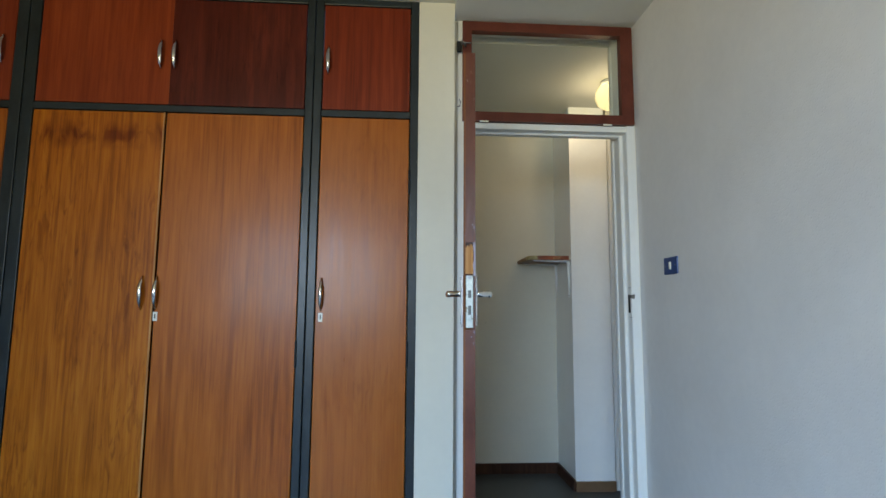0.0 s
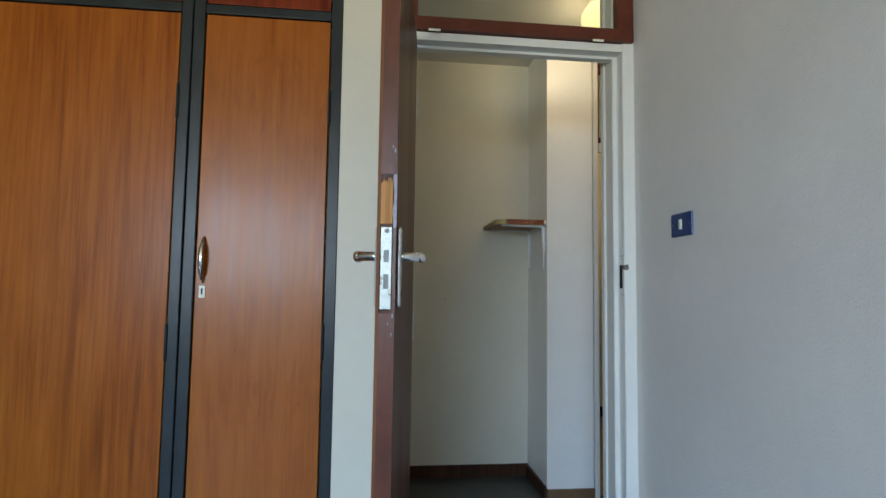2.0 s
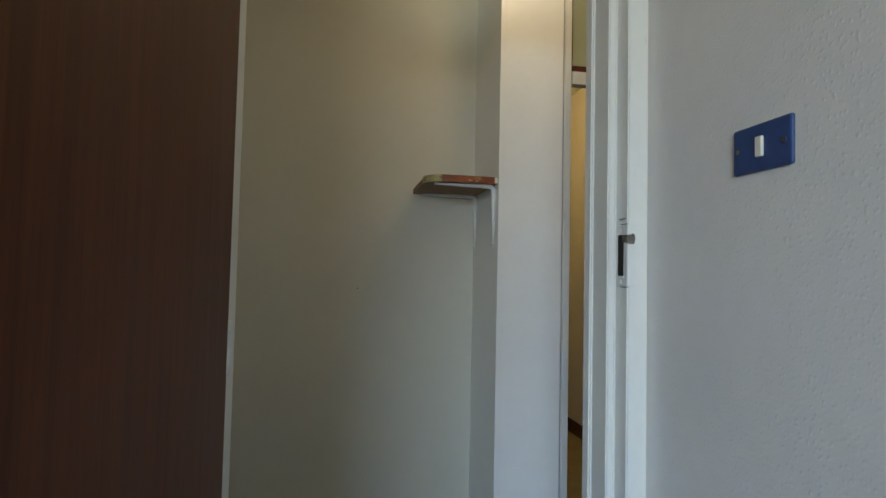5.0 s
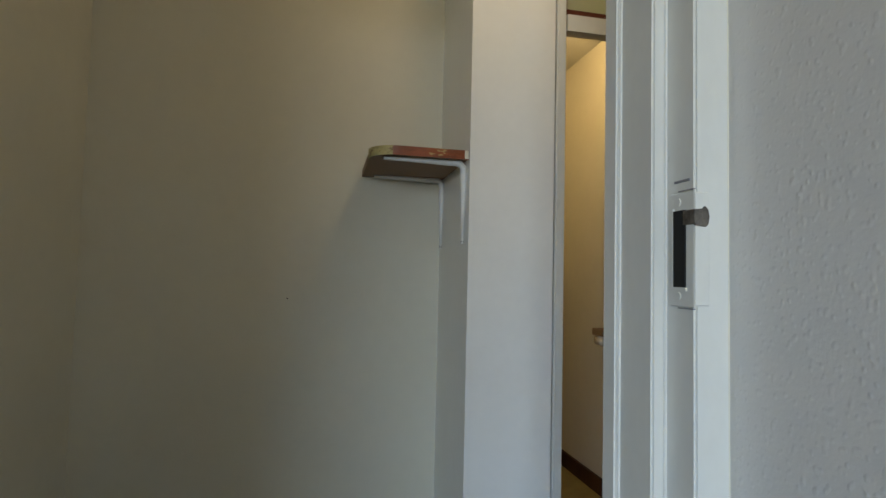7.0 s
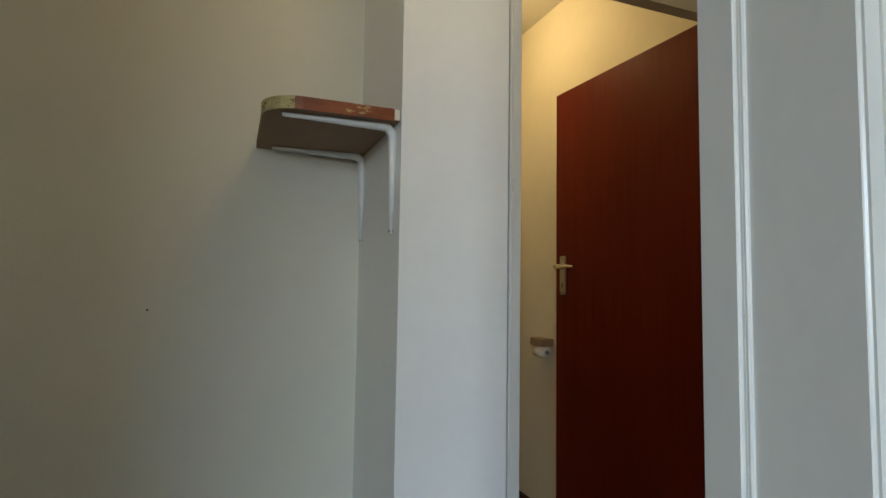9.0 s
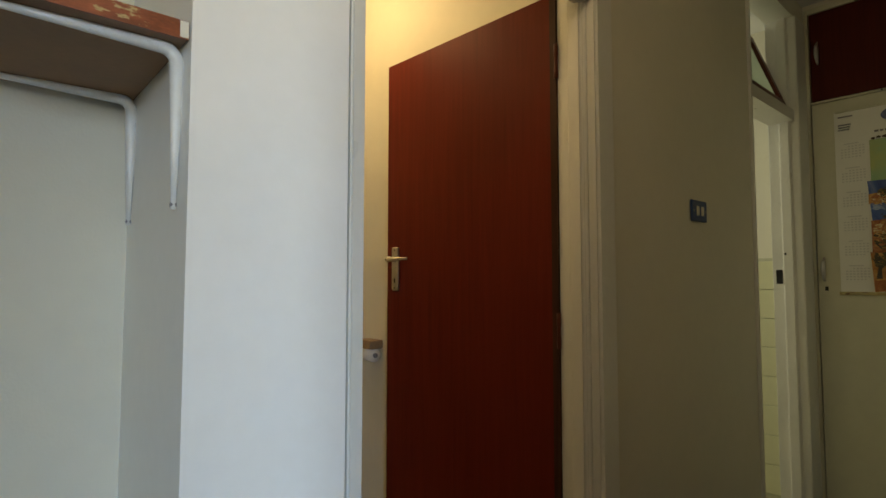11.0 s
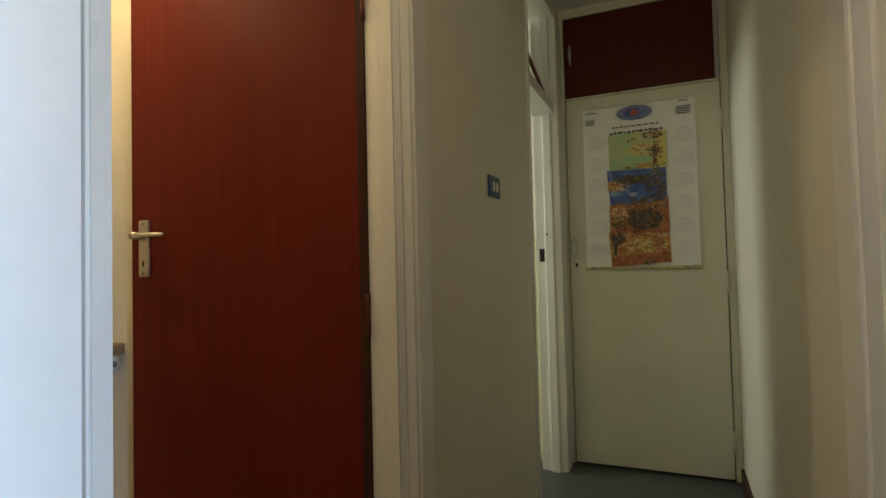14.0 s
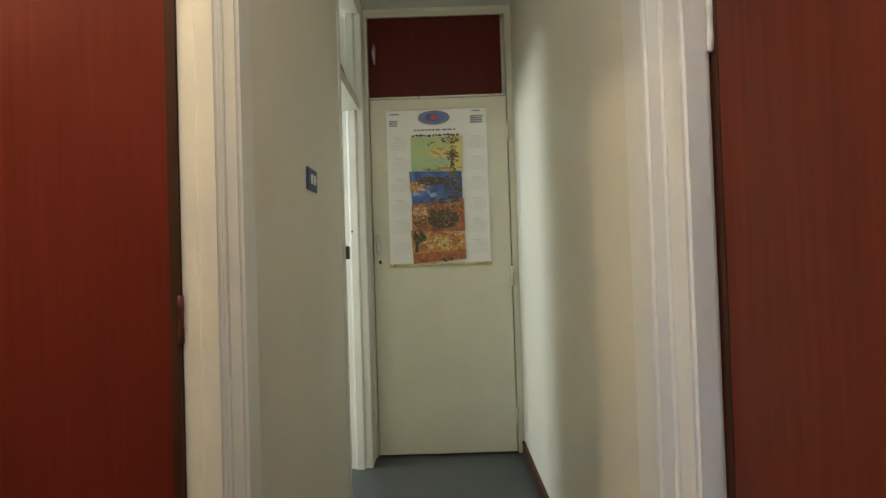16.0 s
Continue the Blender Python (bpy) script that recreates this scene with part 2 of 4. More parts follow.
M_RAW = wood("raw_timber", (0.30, 0.13, 0.045), (0.46, 0.22, 0.08), (0.55, 0.29, 0.12), 0.6, 0.0, 1.0, 2.0)
M_DARKTRIM = mat("blue_black_trim_paint", (0.020, 0.027, 0.030), 0.33, 0, 0.3, 14, 0.1, 50, 0, (1, 1, 0.5), (0.30, 0.29, 0.27), 0.725, 0.3)
M_CHROME = mat("chrome", (0.72, 0.72, 0.72), 0.16, 1.0, 0.05, 20)
M_FLAKE = mat("lifted_paint_flake", (0.27, 0.24, 0.29), 0.5, 0, 0.25, 60, 0.3, 120)
M_BOLT = mat("dark_steel_bolt", (0.05, 0.05, 0.048), 0.35, 0.7, 0.4, 80)
M_WORN = mat("scuffed_bare_metal", (0.16, 0.14, 0.12), 0.5, 0.6, 0.5, 60, 0.4, 220)
M_STEEL = mat("worn_zinc_plate", (0.27, 0.28, 0.26), 0.44, 1.0, 0.25, 40, 0.1, 160, 0, (1.6, 1.6, 1.6), (0.13, 0.10, 0.07), 0.60)
M_ALU = mat("satin_aluminium", (0.60, 0.60, 0.60), 0.35, 1.0, 0.06, 30)
M_BLUE = mat("blue_painted_plate", (0.020, 0.055, 0.17), 0.4, 0, 0.15, 30, 0.1, 90)
M_SWITCH = mat("ivory_rocker", (0.72, 0.70, 0.60), 0.4, 0, 0.05, 20)
M_BLACK = mat("black_hole", (0.008, 0.008, 0.008), 0.8, 0, 0.2, 30)
M_FLOOR = mat("dark_grey_vinyl", (0.060, 0.066, 0.066), 0.42, 0, 0.2, 7, 0.08, 120)
M_TOILETFLOOR = mat("ochre_vinyl", (0.32, 0.27, 0.13), 0.45, 0, 0.2, 9, 0.06, 100)
M_SKIRT = wood("dark_skirting", (0.035, 0.015, 0.009), (0.055, 0.024, 0.014), (0.08, 0.036, 0.02), 0.4, 0.2, 0.7, 1.0)
M_SKIRTTAN = mat("tan_skirting", (0.16, 0.09, 0.045), 0.45, 0, 0.2, 12)
M_BOARD = mat("hardboard_underside", (0.27, 0.145, 0.07), 0.6, 0, 0.12, 9, 0.05, 150)
M_SHELFTOP = mat("red_brown_shelf_edge", (0.25, 0.062, 0.022), 0.4, 0, 0.45, 16, 0.15, 70, 0, (1, 1, 3), (0.50, 0.36, 0.17), 0.62)
M_PALE = mat("chipped_pale_edge", (0.47, 0.40, 0.19), 0.55, 0, 0.3, 25, 0.2, 70, 0, (1, 1, 2.5), (0.20, 0.11, 0.04), 0.56)
M_BRACKET = mat("white_bracket_paint", (0.74, 0.74, 0.72), 0.3, 0, 0.06, 25)
M_PAPER = mat("calendar_paper", (0.80, 0.80, 0.76), 0.45, 0, 0.03, 5)
M_INK = mat("grey_print", (0.22, 0.22, 0.24), 0.7, 0, 0.1, 20)
M_FAINT = mat("faint_print", (0.64, 0.64, 0.63), 0.7, 0, 0.05, 20)
M_TILE = mat("cream_wall_tile", (0.62, 0.62, 0.42), 0.16, 0, 0.05, 4)
M_GROUT = mat("grout", (0.50, 0.50, 0.38), 0.8, 0, 0.1, 30)
M_TISSUE = mat("toilet_tissue", (0.80, 0.78, 0.74), 0.9, 0, 0.04, 30, 0.2, 90)
M_TAN = mat("tan_holder", (0.30, 0.20, 0.12), 0.5, 0, 0.1, 20)
M_WINFRAME = mat("window_frame_paint", (0.70, 0.70, 0.68), 0.4, 0, 0.04, 8)


def glass(name, tint=(1, 1, 1), rough=0.0):
    m = bpy.data.materials.new(name)
    m.use_nodes = True
    nt = m.node_tree
    out = nt.nodes["Material Output"]
    gl = nt.nodes.new("ShaderNodeBsdfGlossy")
    gl.inputs["Roughness"].default_value = rough
    tr = nt.nodes.new("ShaderNodeBsdfTransparent")
    tr.inputs[0].default_value = (*tint, 1)
    fr = nt.nodes.new("ShaderNodeFresnel")
    fr.inputs[0].default_value = 1.45
    mx = nt.nodes.new("ShaderNodeMixShader")
    nt.links.new(fr.outputs[0], mx.inputs[0])
    nt.links.new(tr.outputs[0], mx.inputs[1])
    nt.links.new(gl.outputs[0], mx.inputs[2])
    nt.links.new(mx.outputs[0], out.inputs[0])
    return m


M_GLASS = glass("clear_glass", (0.96, 0.98, 0.96))
M_FROST = bpy.data.materials.new("frosted_glass")
M_FROST.use_nodes = True
_n = M_FROST.node_tree
_d = _n.nodes.new("ShaderNodeBsdfDiffuse")
_d.inputs[0].default_value = (0.46, 0.50, 0.42, 1)
_t = _n.nodes.new("ShaderNodeBsdfTranslucent")
_t.inputs[0].default_value = (0.72, 0.78, 0.68, 1)
_m = _n.nodes.new("ShaderNodeMixShader")
_m.inputs[0].default_value = 0.55
_n.links.new(_d.outputs[0], _m.inputs[1])
_n.links.new(_t.outputs[0], _m.inputs[2])
_n.links.new(_m.outputs[0], _n.nodes["Material Output"].inputs[0])
M_GLOBE = bpy.data.materials.new("lit_opal_globe")
M_GLOBE.use_nodes = True
_b = M_GLOBE.node_tree.nodes["Principled BSDF"]
_b.inputs["Base Color"].default_value = (0.9, 0.85, 0.7, 1)
_b.inputs["Emission Color"].default_value = (1.0, 0.80, 0.36, 1)
_b.inputs["Emission Strength"].default_value = 2.2


# ---- mesh helpers ----
def box(bm, x0, y0, z0, x1, y1, z1):
    vs = [bm.verts.new((x, y, z)) for x in (x0, x1) for y in (y0, y1) for z in (z0, z1)]
    for f in ((0, 1, 3, 2), (4, 6, 7, 5), (0, 4, 5, 1), (2, 3, 7, 6), (0, 2, 6, 4), (1, 5, 7, 3)):
        bm.faces.new([vs[i] for i in f])
    return vs


def boxes(*bs):
    bm = bmesh.new()
    for b in bs:
        box(bm, *b)
    return bm


def rounded(x0, y0, z0, x1, y1, z1, r=0.003, seg=2):
    bm = boxes((x0, y0, z0, x1, y1, z1))
    bmesh.ops.bevel(bm, geom=bm.edges[:], offset=r, segments=seg, affect="EDGES", profile=0.5)
    return bm


def tube(bm, pts, radii, n=10, flat=1.0):
    """A tapered tube through points; flat squeezes it across its binormal."""
    rings = []
    for i, p in enumerate(pts):
        p = Vector(p)
        d = (Vector(pts[min(i + 1, len(pts) - 1)]) - Vector(pts[max(i - 1, 0)])).normalized()
        u = d.orthogonal().normalized() if abs(d.z) < 0.9 else Vector((1, 0, 0))
        u = (Vector((0, 0, 1)) - d * d.z).normalized() if abs(d.z) < 0.9 else (u - d * u.dot(d)).normalized()
        v = d.cross(u)
        r = radii[i] if isinstance(radii, (list, tuple)) else radii
        rings.append([bm.verts.new(p + u * r * math.cos(a) + v * r * flat * math.sin(a)) for a in [2 * math.pi * k / n for k in range(n)]])
    for a, b in zip(rings, rings[1:]):
        for k in range(n):
            bm.faces.new((a[k], a[(k + 1) % n], b[(k + 1) % n], b[k]))
    bm.faces.new(rings[0][::-1])
    bm.faces.new(rings[-1])
    return bm


def prism(outline, axis, a, b):
    """Extrudes a closed 2D outline along an axis from a to b."""
    bm = bmesh.new()
    def at(u, v, w):
        return {"x": (w, u, v), "y": (u, w, v), "z": (u, v, w)}[axis]
    lo = [bm.verts.new(at(u, v, a)) for u, v in outline]
    hi = [bm.verts.new(at(u, v, b)) for u, v in outline]
    n = len(outline)
    for i in range(n):
        bm.faces.new((lo[i], lo[(i + 1) % n], hi[(i + 1) % n], hi[i]))
    bm.faces.new(lo[::-1])
    bm.faces.new(hi)
    return bm


def mesh_ob(name, bm, material, smooth=False):
    bmesh.ops.recalc_face_normals(bm, faces=bm.faces[:])
    me = bpy.data.meshes.new(name)
    bm.to_mesh(me)
    bm.free()
    me.materials.append(material)
    if smooth:
        for p in me.polygons:
            p.use_smooth = True
    return new(name, me)


def part(name, bm, material, parent, label="", loc=(0, 0, 0), rz=0.0, smooth=False):
    ob = mesh_ob(name, bm, material, smooth)
    ob.parent = parent
    ob.location = loc
    ob.rotation_euler = (0, 0, radians(rz))
    if label:
        ob["label"] = label
    return ob


def thing(name, loc, label, category, rz=0.0, kind="", group=""):
    ob = new(name)
    ob.empty_display_size = 0.1
    ob.location = loc
    ob.rotation_euler = (0, 0, radians(rz))
    return tagged(ob, label, category, group, kind)


def structure(name, bm, material, label, category):
    return tagged(mesh_ob(name, bm, material), label, category, "", "structure")


# ---- plan ----
XE, YN, YS, YA = 2.961, 0.977, 0.130, 1.375      # end wall, hall north face, hall south face, alcove back
XW, XR = -1.165, 0.035                           # hall west face, bedroom east face
HC, BC = 2.56, 2.66                              # ceilings of hall and bedroom
BX0, BY0 = -3.60, -5.30                          # bedroom west and south faces

# floors and ceilings
structure("floor", boxes((BX0 - 0.2, BY0 - 0.2, -0.10, XR + 0.1, 0.07, 0.0), (XW - 0.1, 0.07, -0.10, XE + 0.1, YN + 0.06, 0.0), (XW - 0.1, YN + 0.06, -0.10, 0.24, YA + 0.1, 0.0), (1.2, YN + 0.06, -0.10, XE + 0.1, YN + 0.16, 0.0)), M_FLOOR, "dark grey sheet vinyl floor with a dull sheen", "floor")
structure("toilet_floor", boxes((0.24, YN + 0.06, -0.10, 1.15, 2.9, 0.001)), M_TOILETFLOOR, "ochre sheet vinyl floor of the toilet", "floor")
structure("bathroom_floor", boxes((1.15, YN + 0.16, -0.10, XE + 0.6, 3.2, 0.001)), M_TOILETFLOOR, "pale ochre bathroom floor", "floor")
structure("ceiling", boxes((BX0 - 0.2, BY0 - 0.2, BC, XR + 0.1, 0.0, BC + 0.12)), M_CEIL, "flat painted bedroom ceiling", "ceiling")
structure("ceiling_soffit", boxes((-0.885, -0.42, 2.604, XR, 0.0, BC)), M_CEIL, "lowered painted soffit over the bedroom door", "ceiling")
structure("ceiling_hall", boxes((XW - 0.1, YS, HC, XE + 0.1, YN, HC + 0.12), (XW - 0.1, YN, HC, 0.0, YA + 0.1, HC + 0.12)), M_CEIL, "flat painted hall ceiling", "ceiling")
structure("ceiling_toilet", boxes((0.0, YN + 0.12, 2.5, 1.2, 3.0, HC + 0.12)), M_CEIL, "flat painted toilet ceiling", "ceiling")
structure("ceiling_bathroom", boxes((1.2, YN + 0.12, 2.5, XE + 0.7, 3.3, HC + 0.12)), M_CEIL, "flat painted bathroom ceiling", "ceiling")

# bedroom walls
structure("wall_bedroom_east", boxes((XR, BY0 - 0.2, 0, XR + 0.1, 0.0, BC)), M_ROUGHWALL, "pale grey stippled plaster wall with roller marks", "wall")
structure("wall_bedroom_west", boxes((BX0 - 0.15, BY0 - 0.2, 0, BX0, 0.6, BC)), M_ROUGHWALL, "pale stippled plaster wall", "wall")
structure("wall_bedroom_south", boxes((BX0, BY0 - 0.2, 0, XR, BY0, 0.9), (BX0, BY0 - 0.2, 2.4, XR, BY0, BC), (BX0, BY0 - 0.2, 0.9, -3.6 + 0.001, BY0, 2.4), (-1.22, BY0 - 0.2, 0.9, XR, BY0, 2.4)), M_ROUGHWALL, "plaster wall with a wide window opening", "wall")
structure("wall_pier", boxes((-1.06, -0.062, 0, -0.885, 0.0, BC)), M_WALL, "narrow cream plaster pier beside the wardrobe", "wall")
structure("wall_bedroom_north", boxes((-1.2, 0.0, 0, -0.845, YS, BC), (-0.845, 0.0, 2.604, XR + 0.1, YS, BC)), M_WALL, "cream plaster wall round the bedroom door", "wall")
structure("wall_wardrobe_back", boxes((BX0, 0.56, 0, -1.2, 0.62, BC)), M_WALL, "plain wall behind the wardrobe", "wall")

# hall walls
D2L, D2R = 0.21, 1.005                           # second bedroom doorway
structure("wall_hall_south", boxes((0.018, 0.0, 0, D2L, YS, 2.604), (D2R, 0.0, 0, XE, YS, HC), (D2L, 0.0, 2.06, D2R, YS, HC), (0.135, 0.0, 2.615, D2L, YS, HC)), M_WALL, "cream painted hall wall", "wall")
structure("wall_hall_west", boxes((XW - 0.1, YS, 0, XW, YA + 0.1, HC)), M_WALL, "cream painted end wall of the alcove", "wall")
structure("wall_alcove", boxes((XW, YA, 0, -0.005, YA + 0.1, HC)), M_WALL, "cream painted alcove wall with a small nail hole", "wall")
structure("wall_column", boxes((-0.005, YN, 0, 0.2575, YA + 0.1, HC)), M_GLOSS, "white gloss boxed-in column", "wall")
structure("wall_hall_north", boxes((1.115, YN, 0, 2.165, YN + 0.12, HC), (0.242, YN, 2.46, 1.115, YN + 0.12, HC), (2.165, YN, 2.46, XE + 0.1, YN + 0.12, HC)), M_WALL, "cream painted hall wall between two doorways", "wall")
structure("wall_end", boxes((XE + 0.004, YS, 2.535, XE + 0.1, YN, HC), (XE + 0.06, YS, 0, XE + 0.1, YN, 2.535), (XE, YN + 0.12, 0, XE + 0.1, 3.2, 2.5)), M_WALL, "cream painted wall above the hall cupboard", "wall")

# toilet and bathroom shells
structure("wall_toilet_east", boxes((1.08, YN + 0.12, 0, 1.2, 2.9, 2.5)), M_WALL, "cream painted toilet wall lit by a warm bulb", "wall")
structure("wall_toilet_north", boxes((0.1, 2.8, 0, 1.08, 2.9, 2.5)), M_WALL, "cream painted back wall of the toilet", "wall")
structure("wall_toilet_west", boxes((0.142, YA + 0.1, 0, 0.2575, 2.8, 2.5)), M_WALL, "cream painted toilet side wall", "wall")
structure("wall_bathroom", boxes((1.2, 3.1, 0, 2.0, 3.2, 2.5), (3.0, 3.1, 0, XE + 0.1, 3.2, 2.5), (2.0, 3.1, 0, 3.0, 3.2, 1.3), (2.0, 3.1, 2.2, 3.0, 3.2, 2.5), (1.2, YN + 0.12, 0, 1.26, 3.1, 2.5)), M_WALL, "pale bathroom wall with a window opening", "wall")

# skirting boards
structure("baseboard_alcove", boxes((XW, YA - 0.014, 0, -0.005, YA, 0.072), (-0.019, YN, 0, -0.005, YA - 0.014, 0.072)), M_SKIRT, "dark stained timber skirting", "skirting")
structure("baseboard_column", boxes((-0.005, YN - 0.014, 0, 0.258, YN, 0.062)), M_SKIRTTAN, "tan timber skirting on the column", "skirting")
structure("baseboard_hall", boxes((D2R + 0.075, YS, 0, XE - 0.01, YS + 0.014, 0.07)), M_SKIRT, "dark stained timber skirting", "skirting")
structure("baseboard_hall_north", boxes((1.12, YN - 0.014, 0, 2.165, YN, 0.07)), M_SKIRT, "dark stained timber skirting", "skirting")
structure("baseboard_toilet", boxes((1.066, YN + 0.14, 0, 1.08, 2.8, 0.09), (0.242, 2.786, 0, 1.066, 2.8, 0.09)), M_SKIRT, "dark stained timber skirting", "skirting")


# ---- doors ----
def steel_jamb(x, side, y0, y1, z1, flange=0.055, stop=0.018, south=0.048, north=0.036, lip=0.009, nx=0.0, arris=0.004):
    """Upright of a double-rebated pressed-steel frame. side +1: the wall lies towards +x of the opening's edge x."""
    s, fl = side, 0.009
    o = [(x, y0 - lip), (x + s * flange, y0 - lip), (x + s * flange, y1 + fl), (x + s * nx, y1 + fl), (x + s * nx, y1 - north), (x - s * stop, y1 - north), (x - s * stop, y0 + south), (x, y0 + south)]
    bm = prism(o, "z", 0.0, z1)
    es = [e for e in bm.edges if abs(e.verts[0].co.z - e.verts[1].co.z) > 0.1]
    bmesh.ops.bevel(bm, geom=es, offset=arris, segments=3, affect="EDGES")
    return bm


def bow_handle(parent, x, y, z, h=0.15, sub="handle", out=-1.0):
    """Arched pull with pointed ends, standing off a face towards out * y."""
    bm = bmesh.new()
    pts, rad = [], []
    for i in range(13):
        u = i / 12 * 2 - 1
        pts.append((x, y + out * (0.004 + 0.024 * (1 - u * u) ** 0.8), z + u * h / 2))
        rad.append(0.0035 + 0.0065 * (1 - u * u))
    tube(bm, pts, rad, 10, 0.8)
    return part(sub, bm, M_CHROME, parent, "bowed chrome pull handle", smooth=True)


def lever_handle(parent, x, z, face, way, plate=0.174, up=0.064, ln=1.0, thick=1.0):
    """Long back plate with a lever on a leaf's face (local y = face), pointing way along x."""
    s = 1 if face > 0 else -1
    p = part("handle_plate", rounded(x - 0.019, min(face, face + s * 0.009), z - plate + up, x + 0.019, max(face, face + s * 0.009), z + up, 0.004), M_ALU, parent, "satin aluminium back plate")
    bm = bmesh.new()
    tube(bm, [(x, face + s * 0.009, z), (x, face + s * 0.014, z), (x, face + s * 0.048, z)], [0.013, 0.0105, 0.0105], 14)
    part("lever_boss", bm, M_CHROME, p, "", smooth=True)
    bm = bmesh.new()
    tube(bm, [(x, face + s * 0.044, z), (x + way * 0.012, face + s * 0.052, z), (x + way * 0.04 * ln, face + s * 0.055, z - 0.001), (x + way * 0.072 * ln, face + s * 0.053, z - 0.001 - 0.002 / ln)], [0.011 * thick, 0.012 * thick, 0.011 * thick, 0.0085 * thick], 12, 0.75)
    part("lever", bm, M_CHROME, p, "polished lever", smooth=True)
    for dz in (up - plate + 0.011, up - 0.011):
        bm = bmesh.new()
        tube(bm, [(x, face + s * 0.008, z + dz), (x, face + s * 0.0105, z + dz)], 0.004, 8)
        part("screw", bm, M_STEEL, p)
    part("keyhole", boxes((x - 0.003, min(face + s * 0.008, face + s * 0.0098), z - 0.088, x + 0.003, max(face + s * 0.008, face + s * 0.0098), z - 0.072)), M_BLACK, p)
    return p


def hinge(parent, x, y, z, material=None):
    bm = bmesh.new()
    tube(bm, [(x, y, z - 0.05), (x, y, z - 0.017), (x, y, z - 0.016), (x, y, z + 0.016), (x, y, z + 0.017), (x, y, z + 0.05)], [0.0062, 0.0062, 0.0054, 0.0054, 0.0062, 0.0062], 10)
    return part("hinge", bm, material or M_FRAME, parent, "painted butt hinge", smooth=True)


# door_1: bedroom door, swung open into the bedroom
door1 = thing("door_1", (0, 0, 0), "white steel door frame with dark brown door standing open", "door", kind="structure")
HX = -0.825
part("jamb", steel_jamb(-0.012, 1, 0.0, 0.143, 2.603, 0.044, 0.018, 0.048, 0.024, 0.004, -0.024, 0.0028), M_FRAME, door1)
part("jamb", steel_jamb(HX, -1, 0.0, 0.153, 2.603, 0.043, 0.018, 0.048, 0.034, 0.004), M_FRAME, door1)
part("head", boxes((HX + 0.018, 0.045, 2.035, -0.03, 0.080, 2.075), (HX, -0.003, 2.045, -0.012, 0.045, 2.075)), M_FRAME, door1)
part("head_top", boxes((HX, -0.003, 2.594, -0.012, YS + 0.018, 2.603)), M_FRAME, door1)
fan = part("fanlight", boxes((-0.842, -0.024, 2.545, 0.024, 0.016, 2.594), (-0.842, -0.024, 2.078, 0.024, 0.016, 2.125), (-0.842, -0.024, 2.125, -0.797, 0.016, 2.545), (-0.038, -0.024, 2.125, 0.024, 0.016, 2.545)), M_BROWNSASH, door1, "brown painted timber fanlight sash")
part("pane", boxes((-0.799, -0.006, 2.122, -0.036, -0.002, 2.548)), M_GLASS, fan, "clear glass pane")
for hx in (-0.735, -0.115):
    part("hinge", rounded(hx - 0.022, -0.0255, 2.070, hx + 0.022, -0.0235, 2.079, 0.0008), M_SWITCH, fan, "painted-over butt hinge")
bm = bmesh.new()
tube(bm, [(-0.852, -0.03, 2.47), (-0.850, -0.05, 2.47), (-0.835, -0.055, 2.46), (-0.83, -0.04, 2.45)], 0.006, 8)
catch = part("fanlight_catch", bm, M_STEEL, fan, "small bent metal catch", smooth=True)
part("catch_block", rounded(-0.872, -0.040, 2.425, -0.848, -0.022, 2.480, 0.005), M_BLACK, catch, "blackened catch block")
part("catch_tongue", rounded(-0.850, -0.034, 2.472, -0.800, -0.028, 2.477, 0.001, 1), M_STEEL, catch)
bm = bmesh.new()
tube(bm, [(-0.870, -0.068, 2.13), (-0.862, -0.085, 2.125), (-0.858, -0.095, 2.14), (-0.864, -0.09, 2.155)], 0.003, 8)
part("hook", bm, M_INK, door1, "bent wire hook", smooth=True)
# strike plate and worn mortice in the jamb
sp = part("strike_plate", rounded(-0.0150, -0.0065, 1.122, -0.0115, 0.036, 1.252, 0.001, 1), M_FRAME, door1, "painted-over steel strike plate")
part("strike_return", rounded(-0.0145, -0.0070, 1.124, 0.0045, -0.0035, 1.250, 0.001, 1), M_FRAME, sp, "plate edge bent round the frame")
part("latch_hole", boxes((-0.0168, 0.007, 1.144, -0.0145, 0.028, 1.231)), M_BLACK, sp, "dark latch slot")
part("hole_edge", boxes((-0.0172, 0.0275, 1.140, -0.0145, 0.030, 1.234), (-0.0172, 0.005, 1.140, -0.0145, 0.0275, 1.144)), M_FRAME, sp)
part("worn_lip", boxes((-0.0172, -0.0100, 1.214, -0.0140, 0.0095, 1.230)), M_WORN, sp, "bare worn metal lip")
part("worn_return", prism([(-0.0150, 1.212), (-0.002, 1.211), (0.001, 1.214), (0.0025, 1.222), (0.001, 1.230), (-0.003, 1.234), (-0.006, 1.231), (-0.0150, 1.230)], "y", -0.0090, -0.0068), M_WORN, sp, "scuffed bare metal at the latch")
for za in (1.1205, 1.2535):
    part("crack", boxes((-0.0142, -0.0040, za - 0.0006, -0.0112, 0.022, za + 0.0006)), M_INK, sp)
for z in (1.241, 1.134):
    bm = bmesh.new()
    tube(bm, [(-0.0147, 0.020, z), (-0.0162, 0.020, z)], 0.0045, 10)
    part("screw", bm, M_FRAME, sp)
part("scratch", boxes((-0.0135, 0.004, 1.2640, -0.0115, 0.030, 1.2665)), M_INK, door1)
LA = math.degrees(math.atan2(-0.798, -0.081))
